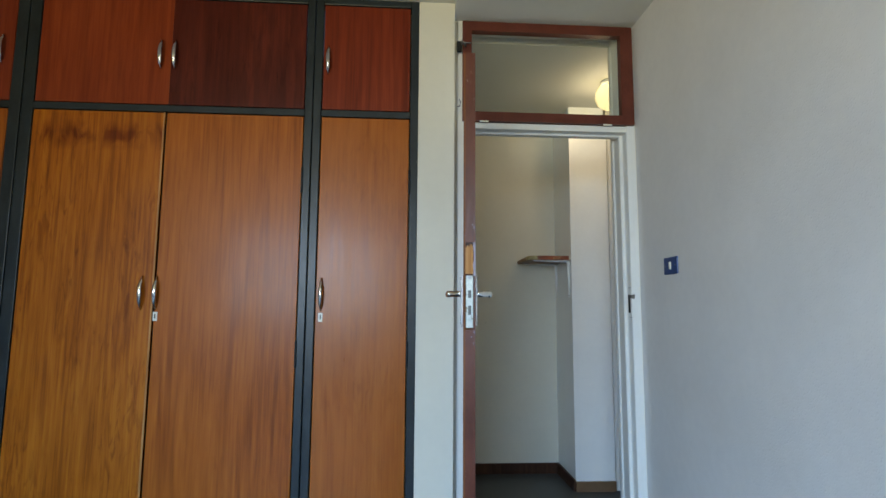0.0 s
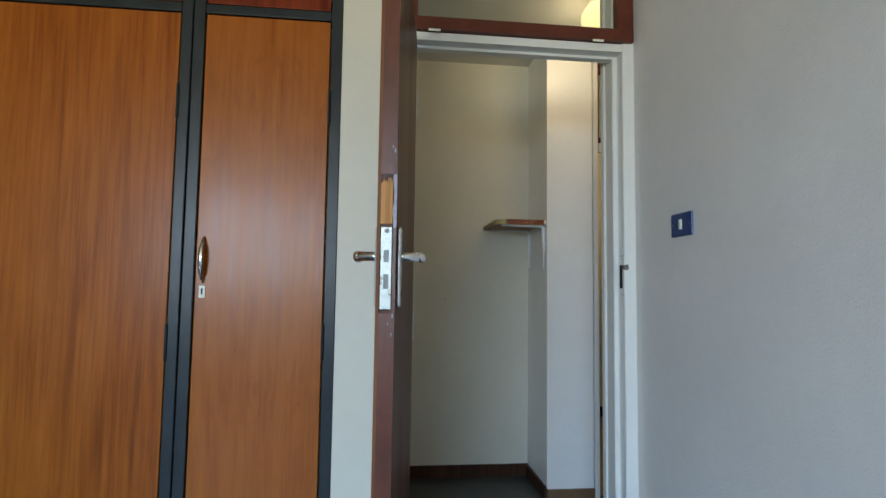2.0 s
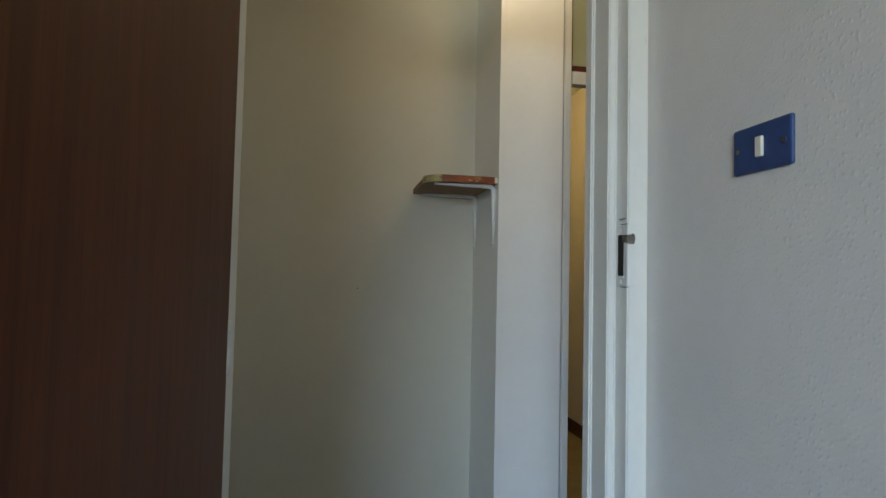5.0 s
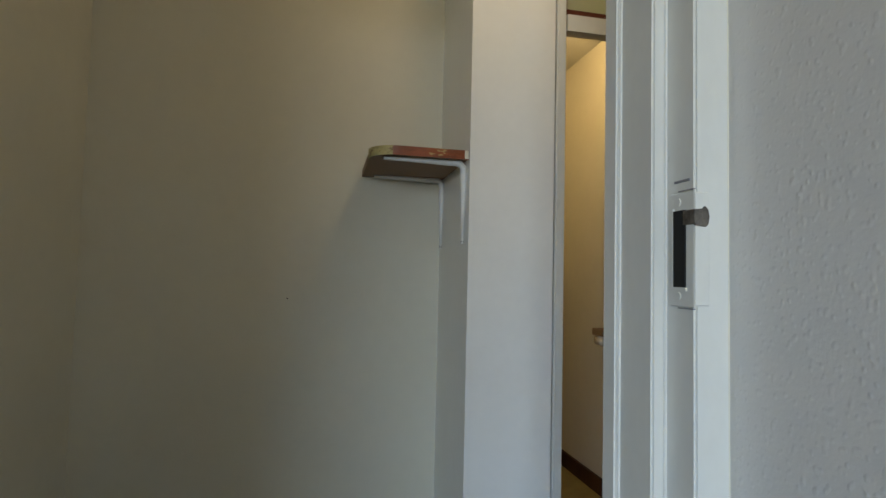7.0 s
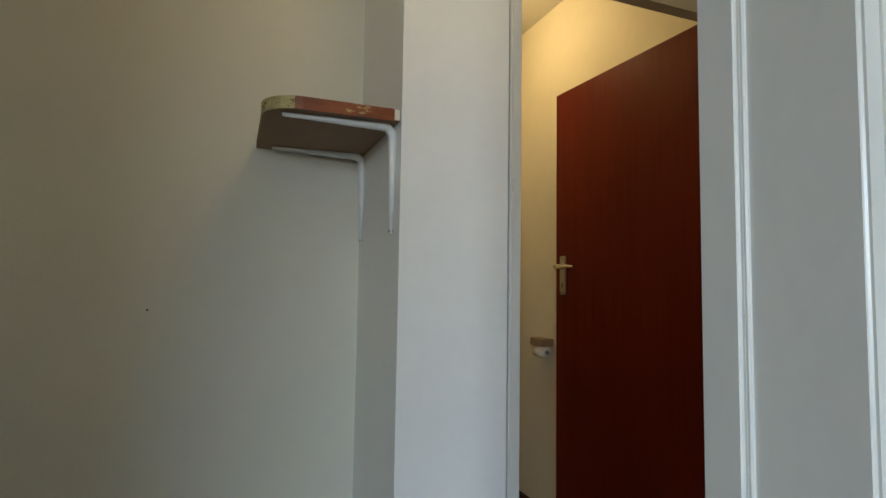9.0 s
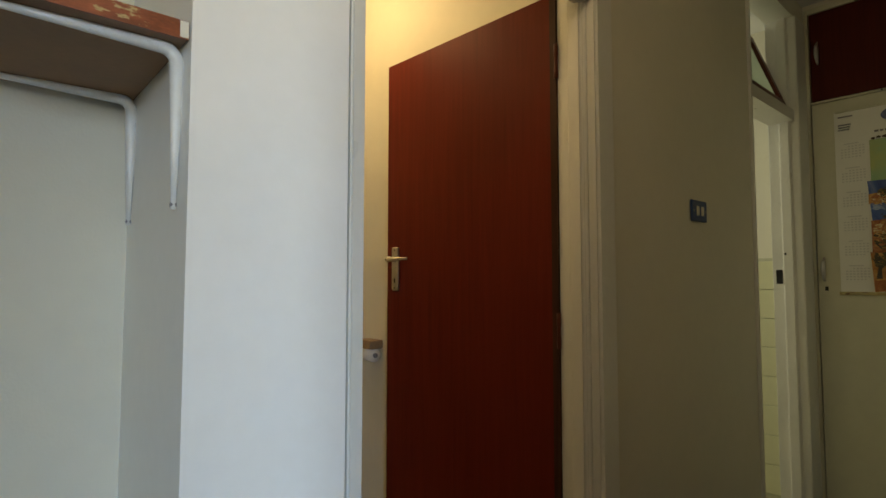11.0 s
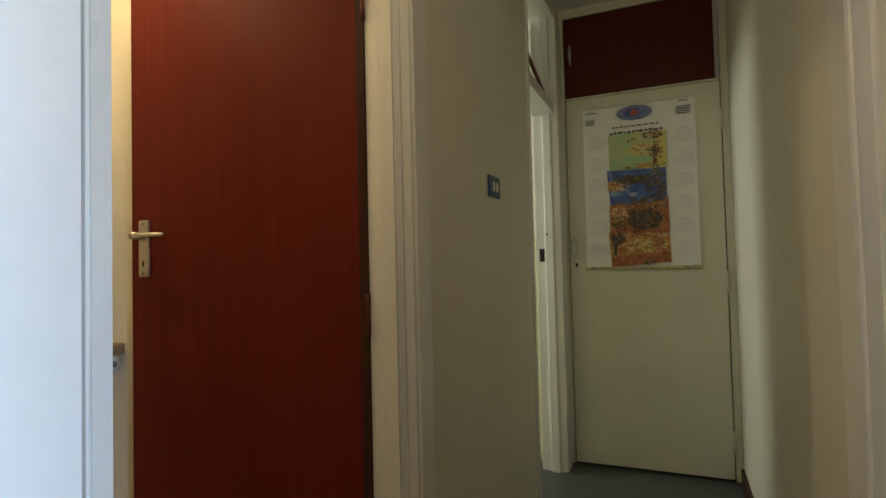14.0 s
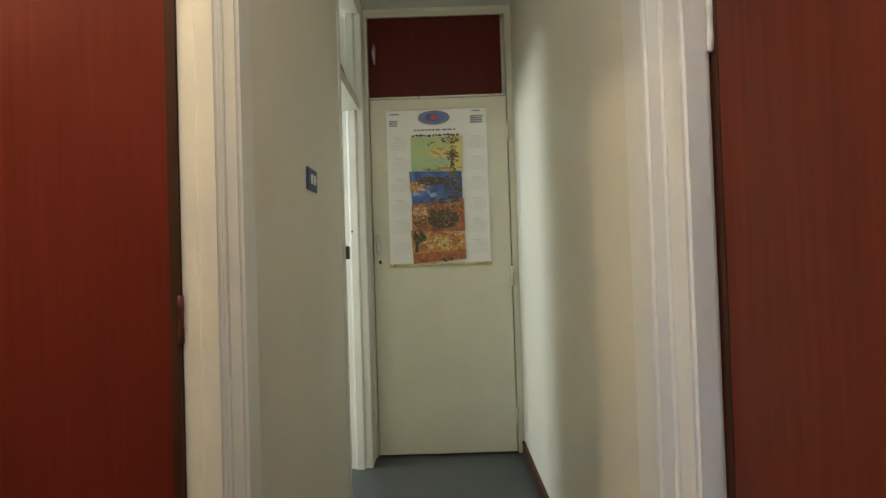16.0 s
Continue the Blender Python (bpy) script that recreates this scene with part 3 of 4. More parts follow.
leaf = part("leaf", boxes((0.0, -0.019, 0.012, 0.788, 0.0, 2.035), (0.0, 0.0, 0.012, 0.788, 0.019, 2.035)), M_LEAFDARK, door1, "dark stained flush door leaf", (-0.815, -0.005, 0), LA)
part("leaf_edge", boxes((0.788, -0.013, 1.375, 0.797, 0.020, 2.035), (0.788, -0.013, 0.012, 0.797, 0.020, 1.085)), M_EDGE, leaf, "glossy red-brown painted edge with chips")
part("lipping", boxes((0.788, -0.020, 0.012, 0.795, -0.013, 2.035)), M_LIP, leaf, "worn brown timber lipping")
part("raw_patch", boxes((0.786, -0.013, 1.270, 0.794, 0.012, 1.375)), M_RAW, leaf, "bare wood where the old lock was cut out")
part("splinter", boxes((0.788, 0.012, 1.085, 0.7935, 0.020, 1.262)), M_EDGE, leaf)
rnds = random.Random(33)
o = [(0.0205, 1.262), (0.0205, 1.425)] + [(0.0125 + rnds.uniform(-0.002, 0.003), 1.42 - 0.0175 * k) for k in range(10)]
part("primer_strip", prism(o, "x", 0.788, 0.7942), M_FLAKE, leaf, "lilac-grey primer where paint has peeled")
rndf = random.Random(21)
for k in range(5):
    zf, yf, rf = rndf.uniform(1.035, 1.08), rndf.uniform(0.006, 0.017), rndf.uniform(0.0010, 0.0022)
    if k > 2:
        zf = rndf.uniform(1.40, 1.46)
    o = [(yf + rf * rndf.uniform(0.5, 1.0) * math.cos(a), zf + rf * rndf.uniform(1.2, 3.4) * math.sin(a)) for a in [2 * math.pi * q / 9 for q in range(9)]]
    part("paint_flake", prism(o, "x", 0.792, 0.7978), M_FLAKE, leaf, "grey flake of lifted paint")
rndt = random.Random(8)
torn = [(-0.013, 1.376), (0.012, 1.376)] + [(0.0125 - 0.0021 * k, 1.371 - rndt.choice((0.0, 0.002, 0.005, 0.012)) - rndt.uniform(0, 0.003)) for k in range(13)]
part("torn_edge", prism(torn, "x", 0.788, 0.7968), M_SKIRT, leaf, "splintered dark lower end of the painted edge")
lock = part("lock_plate", rounded(0.790, -0.012, 1.092, 0.7985, 0.013, 1.264, 0.0015, 1), M_STEEL, leaf, "worn zinc lock face plate")
for z0, z1 in ((1.190, 1.215), (1.135, 1.165)):
    part("bolt", boxes((0.797, -0.004, z0, 0.8005, 0.006, z1)), M_BOLT, lock, "dark bolt end")
for z in (1.255, 1.098):
    bm = bmesh.new()
    tube(bm, [(0.7975, 0.001, z), (0.7996, 0.001, z)], 0.005, 10)
    part("screw", bm, M_INK if z > 1.2 else M_STEEL, lock)
lever_handle(leaf, 0.733, 1.205, 0.019, -1, 0.174, 0.064, 0.78)
lever_handle(leaf, 0.733, 1.205, -0.019, -1, 0.174, 0.064, 0.78)
for z in (0.25, 1.0, 1.8):
    hinge(leaf, -0.004, 0.018, z)

# door_2: toilet door, open inwards, with a fanlight over it
door2 = thing("door_2", (0, 0, 0), "white steel door frame with oxblood door open inwards", "door", kind="structure")
part("jamb", steel_jamb(0.296, -1, YN + 0.012, YN + 0.12, 2.46, 0.030, 0.012, 0.030, 0.045), M_FRAME, door2)
part("jamb", steel_jamb(1.030, 1, YN, YN + 0.12, 2.46, 0.086, 0.018, 0.030, 0.045, arris=0.008), M_FRAME, door2)
part("head", boxes((0.303, YN + 0.01, 1.920, 1.03, YN + 0.05, 1.972)), M_FRAME, door2)
fan2 = part("fanlight", boxes((0.303, YN + 0.07, 2.400, 1.03, YN + 0.105, 2.456), (0.303, YN + 0.07, 1.977, 1.03, YN + 0.105, 2.02), (0.304, YN + 0.071, 2.02, 0.328, YN + 0.104, 2.40), (0.99, YN + 0.071, 2.02, 1.03, YN + 0.104, 2.40)), M_BROWNSASH, door2, "brown timber fanlight sash")
part("pane", boxes((0.326, YN + 0.085, 2.018, 0.992, YN + 0.089, 2.402)), M_FROST, fan2, "pale frosted glass pane")
RA = math.degrees(math.atan2(0.77, -0.045))
leaf2 = part("leaf", boxes((0.0, -0.02, 0.012, 0.775, 0.02, 1.985)), M_REDDOOR, door2, "oxblood stained flush door leaf", (1.045, YN + 0.125, 0), RA)
lever_handle(leaf2, 0.722, 1.222, 0.02, -1, 0.165, 0.046, 1.75, 0.65)
part("lipping", boxes((-0.001, -0.0195, 0.013, 0.020, 0.0212, 1.984)), M_SKIRT, leaf2, "dark brown strip down the hinge edge")
for z in (0.25, 1.0, 1.78):
    hinge(leaf2, -0.002, 0.022, z, M_BROWNSASH)

# door_3: bathroom doorway with a tilted fanlight
door3 = thing("door_3", (0, 0, 0), "white steel bathroom door frame with tilted fanlight above", "door", kind="structure")
part("jamb", steel_jamb(2.192, -1, YN, YN + 0.12, 2.46, 0.024, 0.018, 0.030, 0.045), M_FRAME, door3)
jb = part("jamb", steel_jamb(2.800, 1, YN, YN + 0.12, 2.46, 0.150, 0.018, 0.030, 0.045), M_FRAME, door3)
part("strike_hole", boxes((2.7975, YN + 0.084, 1.125, 2.8015, YN + 0.112, 1.195)), M_BLACK, jb, "dark strike slot")
part("screw_hole", boxes((2.7795, YN + 0.060, 1.268, 2.7835, YN + 0.069, 1.278)), M_BLACK, jb)
part("head", boxes((2.192, YN + 0.01, 1.93, 2.80, YN + 0.125, 1.985)), M_FRAME, door3)
bm = boxes((2.205, -0.02, 0.0, 2.79, 0.02, 0.045), (2.205, -0.02, 0.395, 2.79, 0.02, 0.44), (2.205, -0.02, 0.045, 2.245, 0.02, 0.395), (2.75, -0.02, 0.045, 2.79, 0.02, 0.395))
fan3 = part("fanlight", bm, M_BROWNSASH, door3, "brown timber fanlight tilted open", (0, YN + 0.05, 1.99))
fan3.rotation_euler = (radians(-20), 0, 0)
part("pane", boxes((2.243, -0.003, 0.043, 2.752, 0.003, 0.397)), M_FROST, fan3, "pale frosted glass pane")

# door_4: second bedroom door, shut
door4 = thing("door_4", (0, 0, 0), "white steel door frame with brown door shut", "door", kind="structure")
part("jamb", steel_jamb(0.955, 1, 0.0, YS, 2.06, 0.121, 0.078, 0.045, 0.03, arris=0.008), M_FRAME, door4)
part("jamb", steel_jamb(D2L - 0.03, -1, 0.0, YS, 2.06, 0.05, 0.010, 0.045, 0.03), M_FRAME, door4)
part("head", boxes((D2L - 0.03, 0.045, 2.025, 0.95, YS + 0.006, 2.06)), M_FRAME, door4)
leaf4 = part("leaf", boxes((D2L - 0.027, 0.002, 0.012, 0.947, 0.042, 2.03)), M_DOOR4, door4, "red-brown stained flush door leaf")
# shade beside the frame's stop, laid on the leaf as a thin dark strip
part("lipping", boxes((0.858, 0.042, 0.013, 0.876, 0.0436, 2.029)), M_SKIRT, leaf4, "dark brown strip down the hinge edge")
for z in (0.30, 1.52):
    hinge(leaf4, 0.872, 0.047, z)
lever_handle(leaf4, D2L + 0.035, 1.19, 0.042, 1, 0.15)

# ---- bedroom ----
WY = -0.062
wardrobe = thing("wardrobe", (-2.3, 0.2, 0), "built-in wardrobe with orange veneer doors and blue-black frame", "wardrobe")
def wl(x0, y0, z0, x1, y1, z1):
    return (x0 + 2.3, y0 - 0.2, z0, x1 + 2.3, y1 - 0.2, z1)
part("carcass", boxes(wl(BX0, 0.0, 0.0, -1.2, 0.02, 0.08), wl(BX0, -0.02, 0.08, BX0 + 0.02, 0.55, BC - 0.01), wl(-1.22, 0.0, 0.08, -1.2, 0.55, BC - 0.01), wl(BX0 + 0.02, 0.53, 0.08, -1.22, 0.55, BC - 0.01), wl(BX0 + 0.02, 0.0, 0.08, -1.22, 0.53, 0.10)), M_DARKTRIM, wardrobe)
part("plinth", boxes(wl(BX0, WY + 0.012, 0.0, -1.06, -0.002, 0.085)), M_DARKTRIM, wardrobe)
STILES = [(-3.60, -3.52), (-2.936, -2.886), (-2.881, -2.831), (-1.599, -1.563), (-1.559, -1.522), (-1.099, -1.06)]
for a, b in STILES:
    bm = rounded(*wl(a, WY - 0.004, 0.085, b, -0.002, BC - 0.002), 0.003)
    part("stile", bm, M_DARKTRIM, wardrobe, "blue-black painted upright")
for a, b in ((-3.52, -2.936), (-2.831, -1.599), (-1.522, -1.099)):
    part("rail", rounded(*wl(a, WY - 0.004, 2.062, b, -0.002, 2.094), 0.003), M_DARKTRIM, wardrobe)
    part("top_rail", rounded(*wl(a, WY - 0.004, 2.626, b, -0.002, BC - 0.002), 0.003), M_DARKTRIM, wardrobe)
for a, b, hx, key, low, high in ((-3.52, -2.936, -2.985, 0, M_ORANGE2, M_RED), (-2.831, -2.238, -2.288, 0, M_ORANGE, M_REDLIGHT), (-2.235, -1.599, -2.224, 1, M_ORANGE2, M_REDDARK), (-1.522, -1.099, -1.494, 1, M_ORANGE3, M_RED)):
    d = part("door", rounded(*wl(a + 0.004, WY, 0.09, b - 0.004, WY + 0.02, 2.058), 0.0025), low, wardrobe, "orange-brown veneered door")
    bow_handle(d, hx + 2.3, WY - 0.2, 1.22)
    if key:
        k = part("escutcheon", boxes(wl(hx - 0.010, WY - 0.003, 1.094, hx + 0.009, WY, 1.134)), M_SWITCH, d, "cream keyhole plate")
        part("keyhole", boxes(wl(hx - 0.003, WY - 0.0045, 1.105, hx + 0.002, WY - 0.003, 1.125)), M_BLACK, d)
    u = part("upper_door", rounded(*wl(a + 0.004, WY, 2.098, b - 0.004, WY + 0.02, 2.622), 0.0025), high, wardrobe, "dark red stained locker door")
    bow_handle(u, (hx if hx > -1.5 or hx < -2.9 else hx + 0.016) + 2.3, WY - 0.2, 2.34, 0.145)
part("lipping", boxes(wl(-2.246, WY - 0.003, 0.09, -2.238, WY, 2.058)), M_RAW, wardrobe, "pale worn meeting edge")
part("lipping", boxes(wl(-2.245, WY - 0.002, 2.098, -2.228, WY + 0.003, 2.622)), M_REDLIGHT, wardrobe, "red stained meeting edge")
for x in (-1.599, -1.099):
    for z in (0.95, 1.75):
        bm = bmesh.new()
        tube(bm, [(x + 2.3, WY - 0.207, z - 0.06), (x + 2.3, WY - 0.207, z + 0.06)], 0.005, 8)
        part("hinge", bm, M_DARKTRIM, wardrobe)


def wall_switch(name, x, y, z, rz, gangs, label):
    """Horizontal plate with rockers, flat against a wall that faces local -y."""
    s = thing(name, (x, y, z), label, "light switch", rz)
    p = part("plate", rounded(-0.059, -0.008, -0.037, 0.059, 0.0, 0.037, 0.004), M_BLUE, s, "blue painted plate")
    for g in range(gangs):
        gx = 0.0 if gangs == 1 else (-0.018 + 0.036 * g)
        part("rocker", rounded(gx - 0.007, -0.0125, -0.016, gx + 0.007, -0.006, 0.016, 0.002), M_SWITCH, s, "ivory rocker")
    for sx in (-0.046, 0.046):
        bm = bmesh.new()
        tube(bm, [(sx, -0.0075, 0), (sx, -0.0095, 0)], 0.004, 10)
        part("screw", bm, M_STEEL, s)
    return s


wall_switch("light_switch", XR, -0.322, 1.347, -90, 1, "blue painted single light switch on the stippled wall")
wall_switch("light_switch", 1.655, YN, 1.382, 0, 2, "dark blue double light switch on the hall wall")

# bedroom window
win = thing("window_1", (-2.409, BY0 - 0.1, 0.9), "wide white-framed bedroom window", "window", kind="structure")
for a, b, c, d in ((-1.19, 0.0, 1.19, 0.05), (-1.19, 1.45, 1.19, 1.5), (-1.19, 0.05, -1.14, 1.45), (1.14, 0.05, 1.19, 1.45), (-0.025, 0.05, 0.025, 1.45)):
    part("window_frame", boxes((a, -0.03, b, c, 0.03, d)), M_WINFRAME, win)
for a, b in ((-1.14, -0.025), (0.025, 1.14)):
    g = part("pane", boxes((a, -0.003, 0.05, b, 0.003, 1.45)), M_GLASS, win)
    g.visible_shadow = False
part("window_sill", rounded(-1.19, 0.03, -0.03, 1.19, 0.14, 0.0, 0.004), M_WINFRAME, win)
win2 = thing("window_2", (2.5, 3.15, 1.3), "white-framed bathroom window", "window", kind="structure")
for a, b, c, d in ((-0.5, 0.0, 0.5, 0.05), (-0.5, 0.85, 0.5, 0.9), (-0.5, 0.05, -0.45, 0.85), (0.45, 0.05, 0.5, 0.85)):
    part("window_frame", boxes((a, -0.03, b, c, 0.03, d)), M_WINFRAME, win2)
g = part("pane", boxes((-0.45, -0.003, 0.05, 0.45, 0.003, 0.85)), M_GLASS, win2)
g.visible_shadow = False

# ---- hall ----
lamp = thing("ceiling_lamp", (0.125, 0.55, HC), "lit opal glass globe on a ceiling fitting", "ceiling lamp")
bm = bmesh.new()
bmesh.ops.create_uvsphere(bm, u_segments=32, v_segments=20, radius=0.085)
bmesh.ops.translate(bm, verts=bm.verts[:], vec=(0, 0, -0.095))
globe = part("globe", bm, M_GLOBE, lamp, "glowing opal globe", smooth=True)
globe.visible_shadow = False
bm = bmesh.new()
tube(bm, [(0, 0, 0), (0, 0, -0.012), (0, 0, -0.022)], [0.055, 0.055, 0.042], 24)
part("gallery", bm, M_FRAME, lamp, "white ceiling rose", smooth=True)

# corner shelf on two brackets
shelf = thing("wall_shelf", (-0.15, 1.2, 1.493), "red-brown board shelf with a rounded worn corner on white brackets", "shelf")
SX0, SX1, SY0, SY1 = -0.290, -0.007, 0.987, YA - 0.002
def shelf_outline(grow):
    o = [(SX1, SY1), (SX0, SY1)]
    r = 0.075
    for i in range(9):
        a = math.pi + i / 8 * math.pi / 2
        o.append((SX0 + r + r * math.cos(a) - grow, SY0 + r + r * math.sin(a) - grow))
    o.append((SX1, SY0 - grow))
    return [(x + 0.15, y - 1.2) for x, y in o]
part("board", prism(shelf_outline(0.0), "z", 0.002, 0.024), M_BOARD, shelf, "brown hardboard")
ol = shelf_outline(0.0)
def band(pts, z0, z1, t):
    b = bmesh.new()
    rows = []
    for i, (x, y) in enumerate(pts):
        a, c = pts[max(i - 1, 0)], pts[min(i + 1, len(pts) - 1)]
        n = Vector((c[1] - a[1], -(c[0] - a[0]))).normalized() * t
        rows.append([b.verts.new(v) for v in ((x, y, z0), (x, y, z1), (x + n.x, y + n.y, z1), (x + n.x, y + n.y, z0))])
    for p, q in zip(rows, rows[1:]):
        for k in range(4):
            b.faces.new((p[k], p[(k + 1) % 4], q[(k + 1) % 4], q[k]))
    b.faces.new(rows[0][::-1])
    b.faces.new(rows[-1])
    return b
part("edge_band", band(ol[9:], 0.0, 0.027, 0.003), M_SHELFTOP, shelf, "red-brown varnished edge")
part("worn_edge_band", band(ol[2:10], 0.0, 0.027, 0.003), M_PALE, shelf, "chipped pale edge at the rounded corner")
part("end_chip", boxes((SX1 + 0.138, SY0 - 1.2035, 0.002, SX1 + 0.1495, SY0 - 1.1995, 0.026)), M_SWITCH, shelf, "chipped white end")
for y in (1.022, YA - 0.048):
    bm = bmesh.new()
    ly, xw = y - 1.2, SX1 + 0.150
    n = 9
    cor = [(xw - 0.006 - 0.022 * (1 - math.sin(a)), -0.004 - 0.022 * (1 - math.cos(a))) for a in [math.pi / 2 * k / n for k in range(n + 1)]]
    pts = [(xw - 0.245, ly, -0.004)] + [(xw - 0.15, ly, -0.004)] + [(x, ly, z) for x, z in cor] + [(xw - 0.005, ly, -0.13), (xw - 0.005, ly, -0.245)]
    rad = [0.0045, 0.0070] + [0.0105] * len(cor) + [0.0080, 0.004]
    tube(bm, pts, rad, 10, 1.0)
    br = part("bracket", bm, M_BRACKET, shelf, "white painted pressed steel bracket", smooth=True)
    bm = bmesh.new()
    tube(bm, [(xw - 0.001, ly, -0.238), (xw - 0.009, ly, -0.238)], 0.004, 8)
    part("screw", bm, M_INK, br)
tagged(mesh_ob("nail", boxes((-0.53, YA - 0.004, 1.062, -0.526, YA, 1.066)), M_BLACK), "small dark nail stub in the alcove wall", "nail")

# hall cupboard at the end, with locker panel above
cup = thing("hall_cupboard", (XE, 0.55, 0), "cream painted built-in cupboard with dark red locker above", "cupboard")
def cl(y0, z0, y1, z1, x0=0.0, x1=0.03):
    return (x0, y0 - 0.55, z0, x1, y1 - 0.55, z1)
for y0, z0, y1, z1 in ((0.955, 0.0, YN + 0.0, 2.535), (YS, 0.0, 0.166, 2.535), (0.166, 2.506, 0.955, 2.535), (0.166, 2.034, 0.955, 2.058 - 0.024 + 0.012)):
    part("frame", rounded(*cl(y0, z0, y1, z1, -0.008, 0.05), 0.003), M_ENDDOOR, cup)
cd = part("door", rounded(*cl(0.171, 0.012, 0.950, 2.030, -0.012, 0.02), 0.003), M_ENDDOOR, cup, "cream gloss painted flush door")
part("locker_panel", rounded(*cl(0.19, 2.05, 0.950, 2.503, -0.003, 0.02), 0.003), M_LOCKER, cup, "dark red stained locker door")
def bow_x(parent, y, z, h):
    bm = bmesh.new()
    pts, rad = [], []
    for i in range(13):
        u = i / 12 * 2 - 1
        pts.append((-0.014 - 0.022 * (1 - u * u) ** 0.8, y - 0.55, z + u * h / 2))
        rad.append(0.005 + 0.008 * (1 - u * u))
    tube(bm, pts, rad, 10, 0.8)
    return part("handle", bm, M_ALU, parent, "bowed chrome pull handle", smooth=True)
bow_x(cd, 0.922, 1.197, 0.115)
bow_x(cup, 0.915, 2.29, 0.115)
part("keyhole", boxes(cl(0.908, 1.092, 0.922, 1.112, -0.0145, -0.011)), M_BLACK, cd)
part("latch_pin", boxes(cl(0.665, 2.036, 0.672, 2.043, -0.0105, -0.007)), M_BLACK, cup)
for z in (1.83, 1.0, 0.2):
    bm = bmesh.new()
    tube(bm, [(-0.014, 0.168 - 0.55, z - 0.055), (-0.014, 0.168 - 0.55, z + 0.055)], 0.009, 10)
    part("hinge", bm, M_ENDDOOR, cd, "painted-over hinge", smooth=True)

# wall calendar
cal = thing("wall_calendar", (XE - 0.013, 0.572, 1.08), "poster calendar with four savanna pictures taped to the cupboard door", "calendar")
bm = bmesh.new()
NY, NZ = 10, 14
def sheet_x(u, v):
    return -0.003 - 0.003 * math.sin(u * 5.3 + v * 2) ** 2 - 0.003 * v * (1 - v)
def grid(dx):
    return [[bm.verts.new((sheet_x(i / NY, j / NZ) + dx, 0.285 - 0.57 * i / NY, 0.888 * j / NZ)) for i in range(NY + 1)] for j in range(NZ + 1)]
front, back = grid(0.0), grid(0.0008)
for j in range(NZ):
    for i in range(NY):
        bm.faces.new((front[j][i], front[j + 1][i], front[j + 1][i + 1], front[j][i + 1]))
        bm.faces.new((back[j][i], back[j][i + 1], back[j + 1][i + 1], back[j + 1][i]))
part("sheet", bm, M_PAPER, cal, "white printed paper")
part("bottom_strip", rounded(-0.012, -0.290, -0.008, -0.001, 0.290, 0.008, 0.002), M_PALE, cal, "cream plastic hanging strip")
part("top_strip", rounded(-0.012, -0.286, 0.882, -0.001, 0.280, 0.892, 0.002), M_ENDDOOR, cal)


def picture_paint(name, stops, scale, dist):
    m = bpy.data.materials.new(name)
    m.use_nodes = True
    nt = m.node_tree
    L = nt.links.new
    b = nt.nodes["Principled BSDF"]
    b.inputs["Roughness"].default_value = 0.4
    tc = nt.nodes.new("ShaderNodeTexCoord")
    n = nt.nodes.new("ShaderNodeTexNoise")
    n.inputs["Scale"].default_value, n.inputs["Detail"].default_value, n.inputs["Distortion"].default_value = scale, 9, dist
    L(tc.outputs["Object"], n.inputs["Vector"])
    r = nt.nodes.new("ShaderNodeValToRGB")
    e = r.color_ramp.elements
    e[0].position, e[1].position = stops[0][0], stops[-1][0]
    e[0].color, e[1].color = (*stops[0][1], 1), (*stops[-1][1], 1)
    for p, c in stops[1:-1]:
        k = e.new(p)
        k.color = (*c, 1)
    L(n.outputs[0], r.inputs[0])
    L(r.outputs[0], b.inputs["Base Color"])
    return m


def flat(name, outline, x, material, parent, label=""):
    """A printed patch on the sheet, from (y, z) points."""
    return part(name, prism(outline, "x", x - 0.0012, x), material, parent, label)


def blob(cy, cz, ry, rz, n=14, jag=0.0, seed=1):
    rnd = random.Random(seed)
    return [(cy + ry * (1 + jag * (rnd.random() - 0.5)) * math.cos(2 * math.pi * k / n), cz + rz * (1 + jag * (rnd.random() - 0.5)) * math.sin(2 * math.pi * k / n)) for k in range(n)]


P_GREEN = picture_paint("print_green", [(0.3, (0.20, 0.42, 0.26)), (0.5, (0.33, 0.48, 0.24)), (0.7, (0.52, 0.50, 0.16))], 5, 0.6)
P_YELLOW = picture_paint("print_yellow", [(0.3, (0.55, 0.48, 0.10)), (0.6, (0.62, 0.55, 0.14)), (0.75, (0.35, 0.22, 0.06))], 9, 1)
P_BLUE = picture_paint("print_blue", [(0.3, (0.02, 0.05, 0.22)), (0.55, (0.05, 0.12, 0.36)), (0.7, (0.18, 0.22, 0.42))], 9, 1.2)
P_DARK = picture_paint("print_dark", [(0.3, (0.03, 0.03, 0.02)), (0.55, (0.07, 0.05, 0.025)), (0.75, (0.16, 0.10, 0.04))], 30, 1.5)
P_RUST = picture_paint("print_rust", [(0.3, (0.17, 0.05, 0.02)), (0.5, (0.34, 0.11, 0.035)), (0.7, (0.46, 0.22, 0.08))], 20, 2)
P_OCHRE = picture_paint("print_ochre", [(0.3, (0.28, 0.09, 0.025)), (0.5, (0.47, 0.22, 0.055)), (0.72, (0.60, 0.38, 0.13))], 22, 2)
P_LOGO = picture_paint("print_logo", [(0.3, (0.04, 0.06, 0.20)), (0.7, (0.20, 0.24, 0.40))], 132, 1.2)
P_RED = mat("print_red", (0.42, 0.06, 0.05), 0.5)
def cy(y):
    return y - 0.572
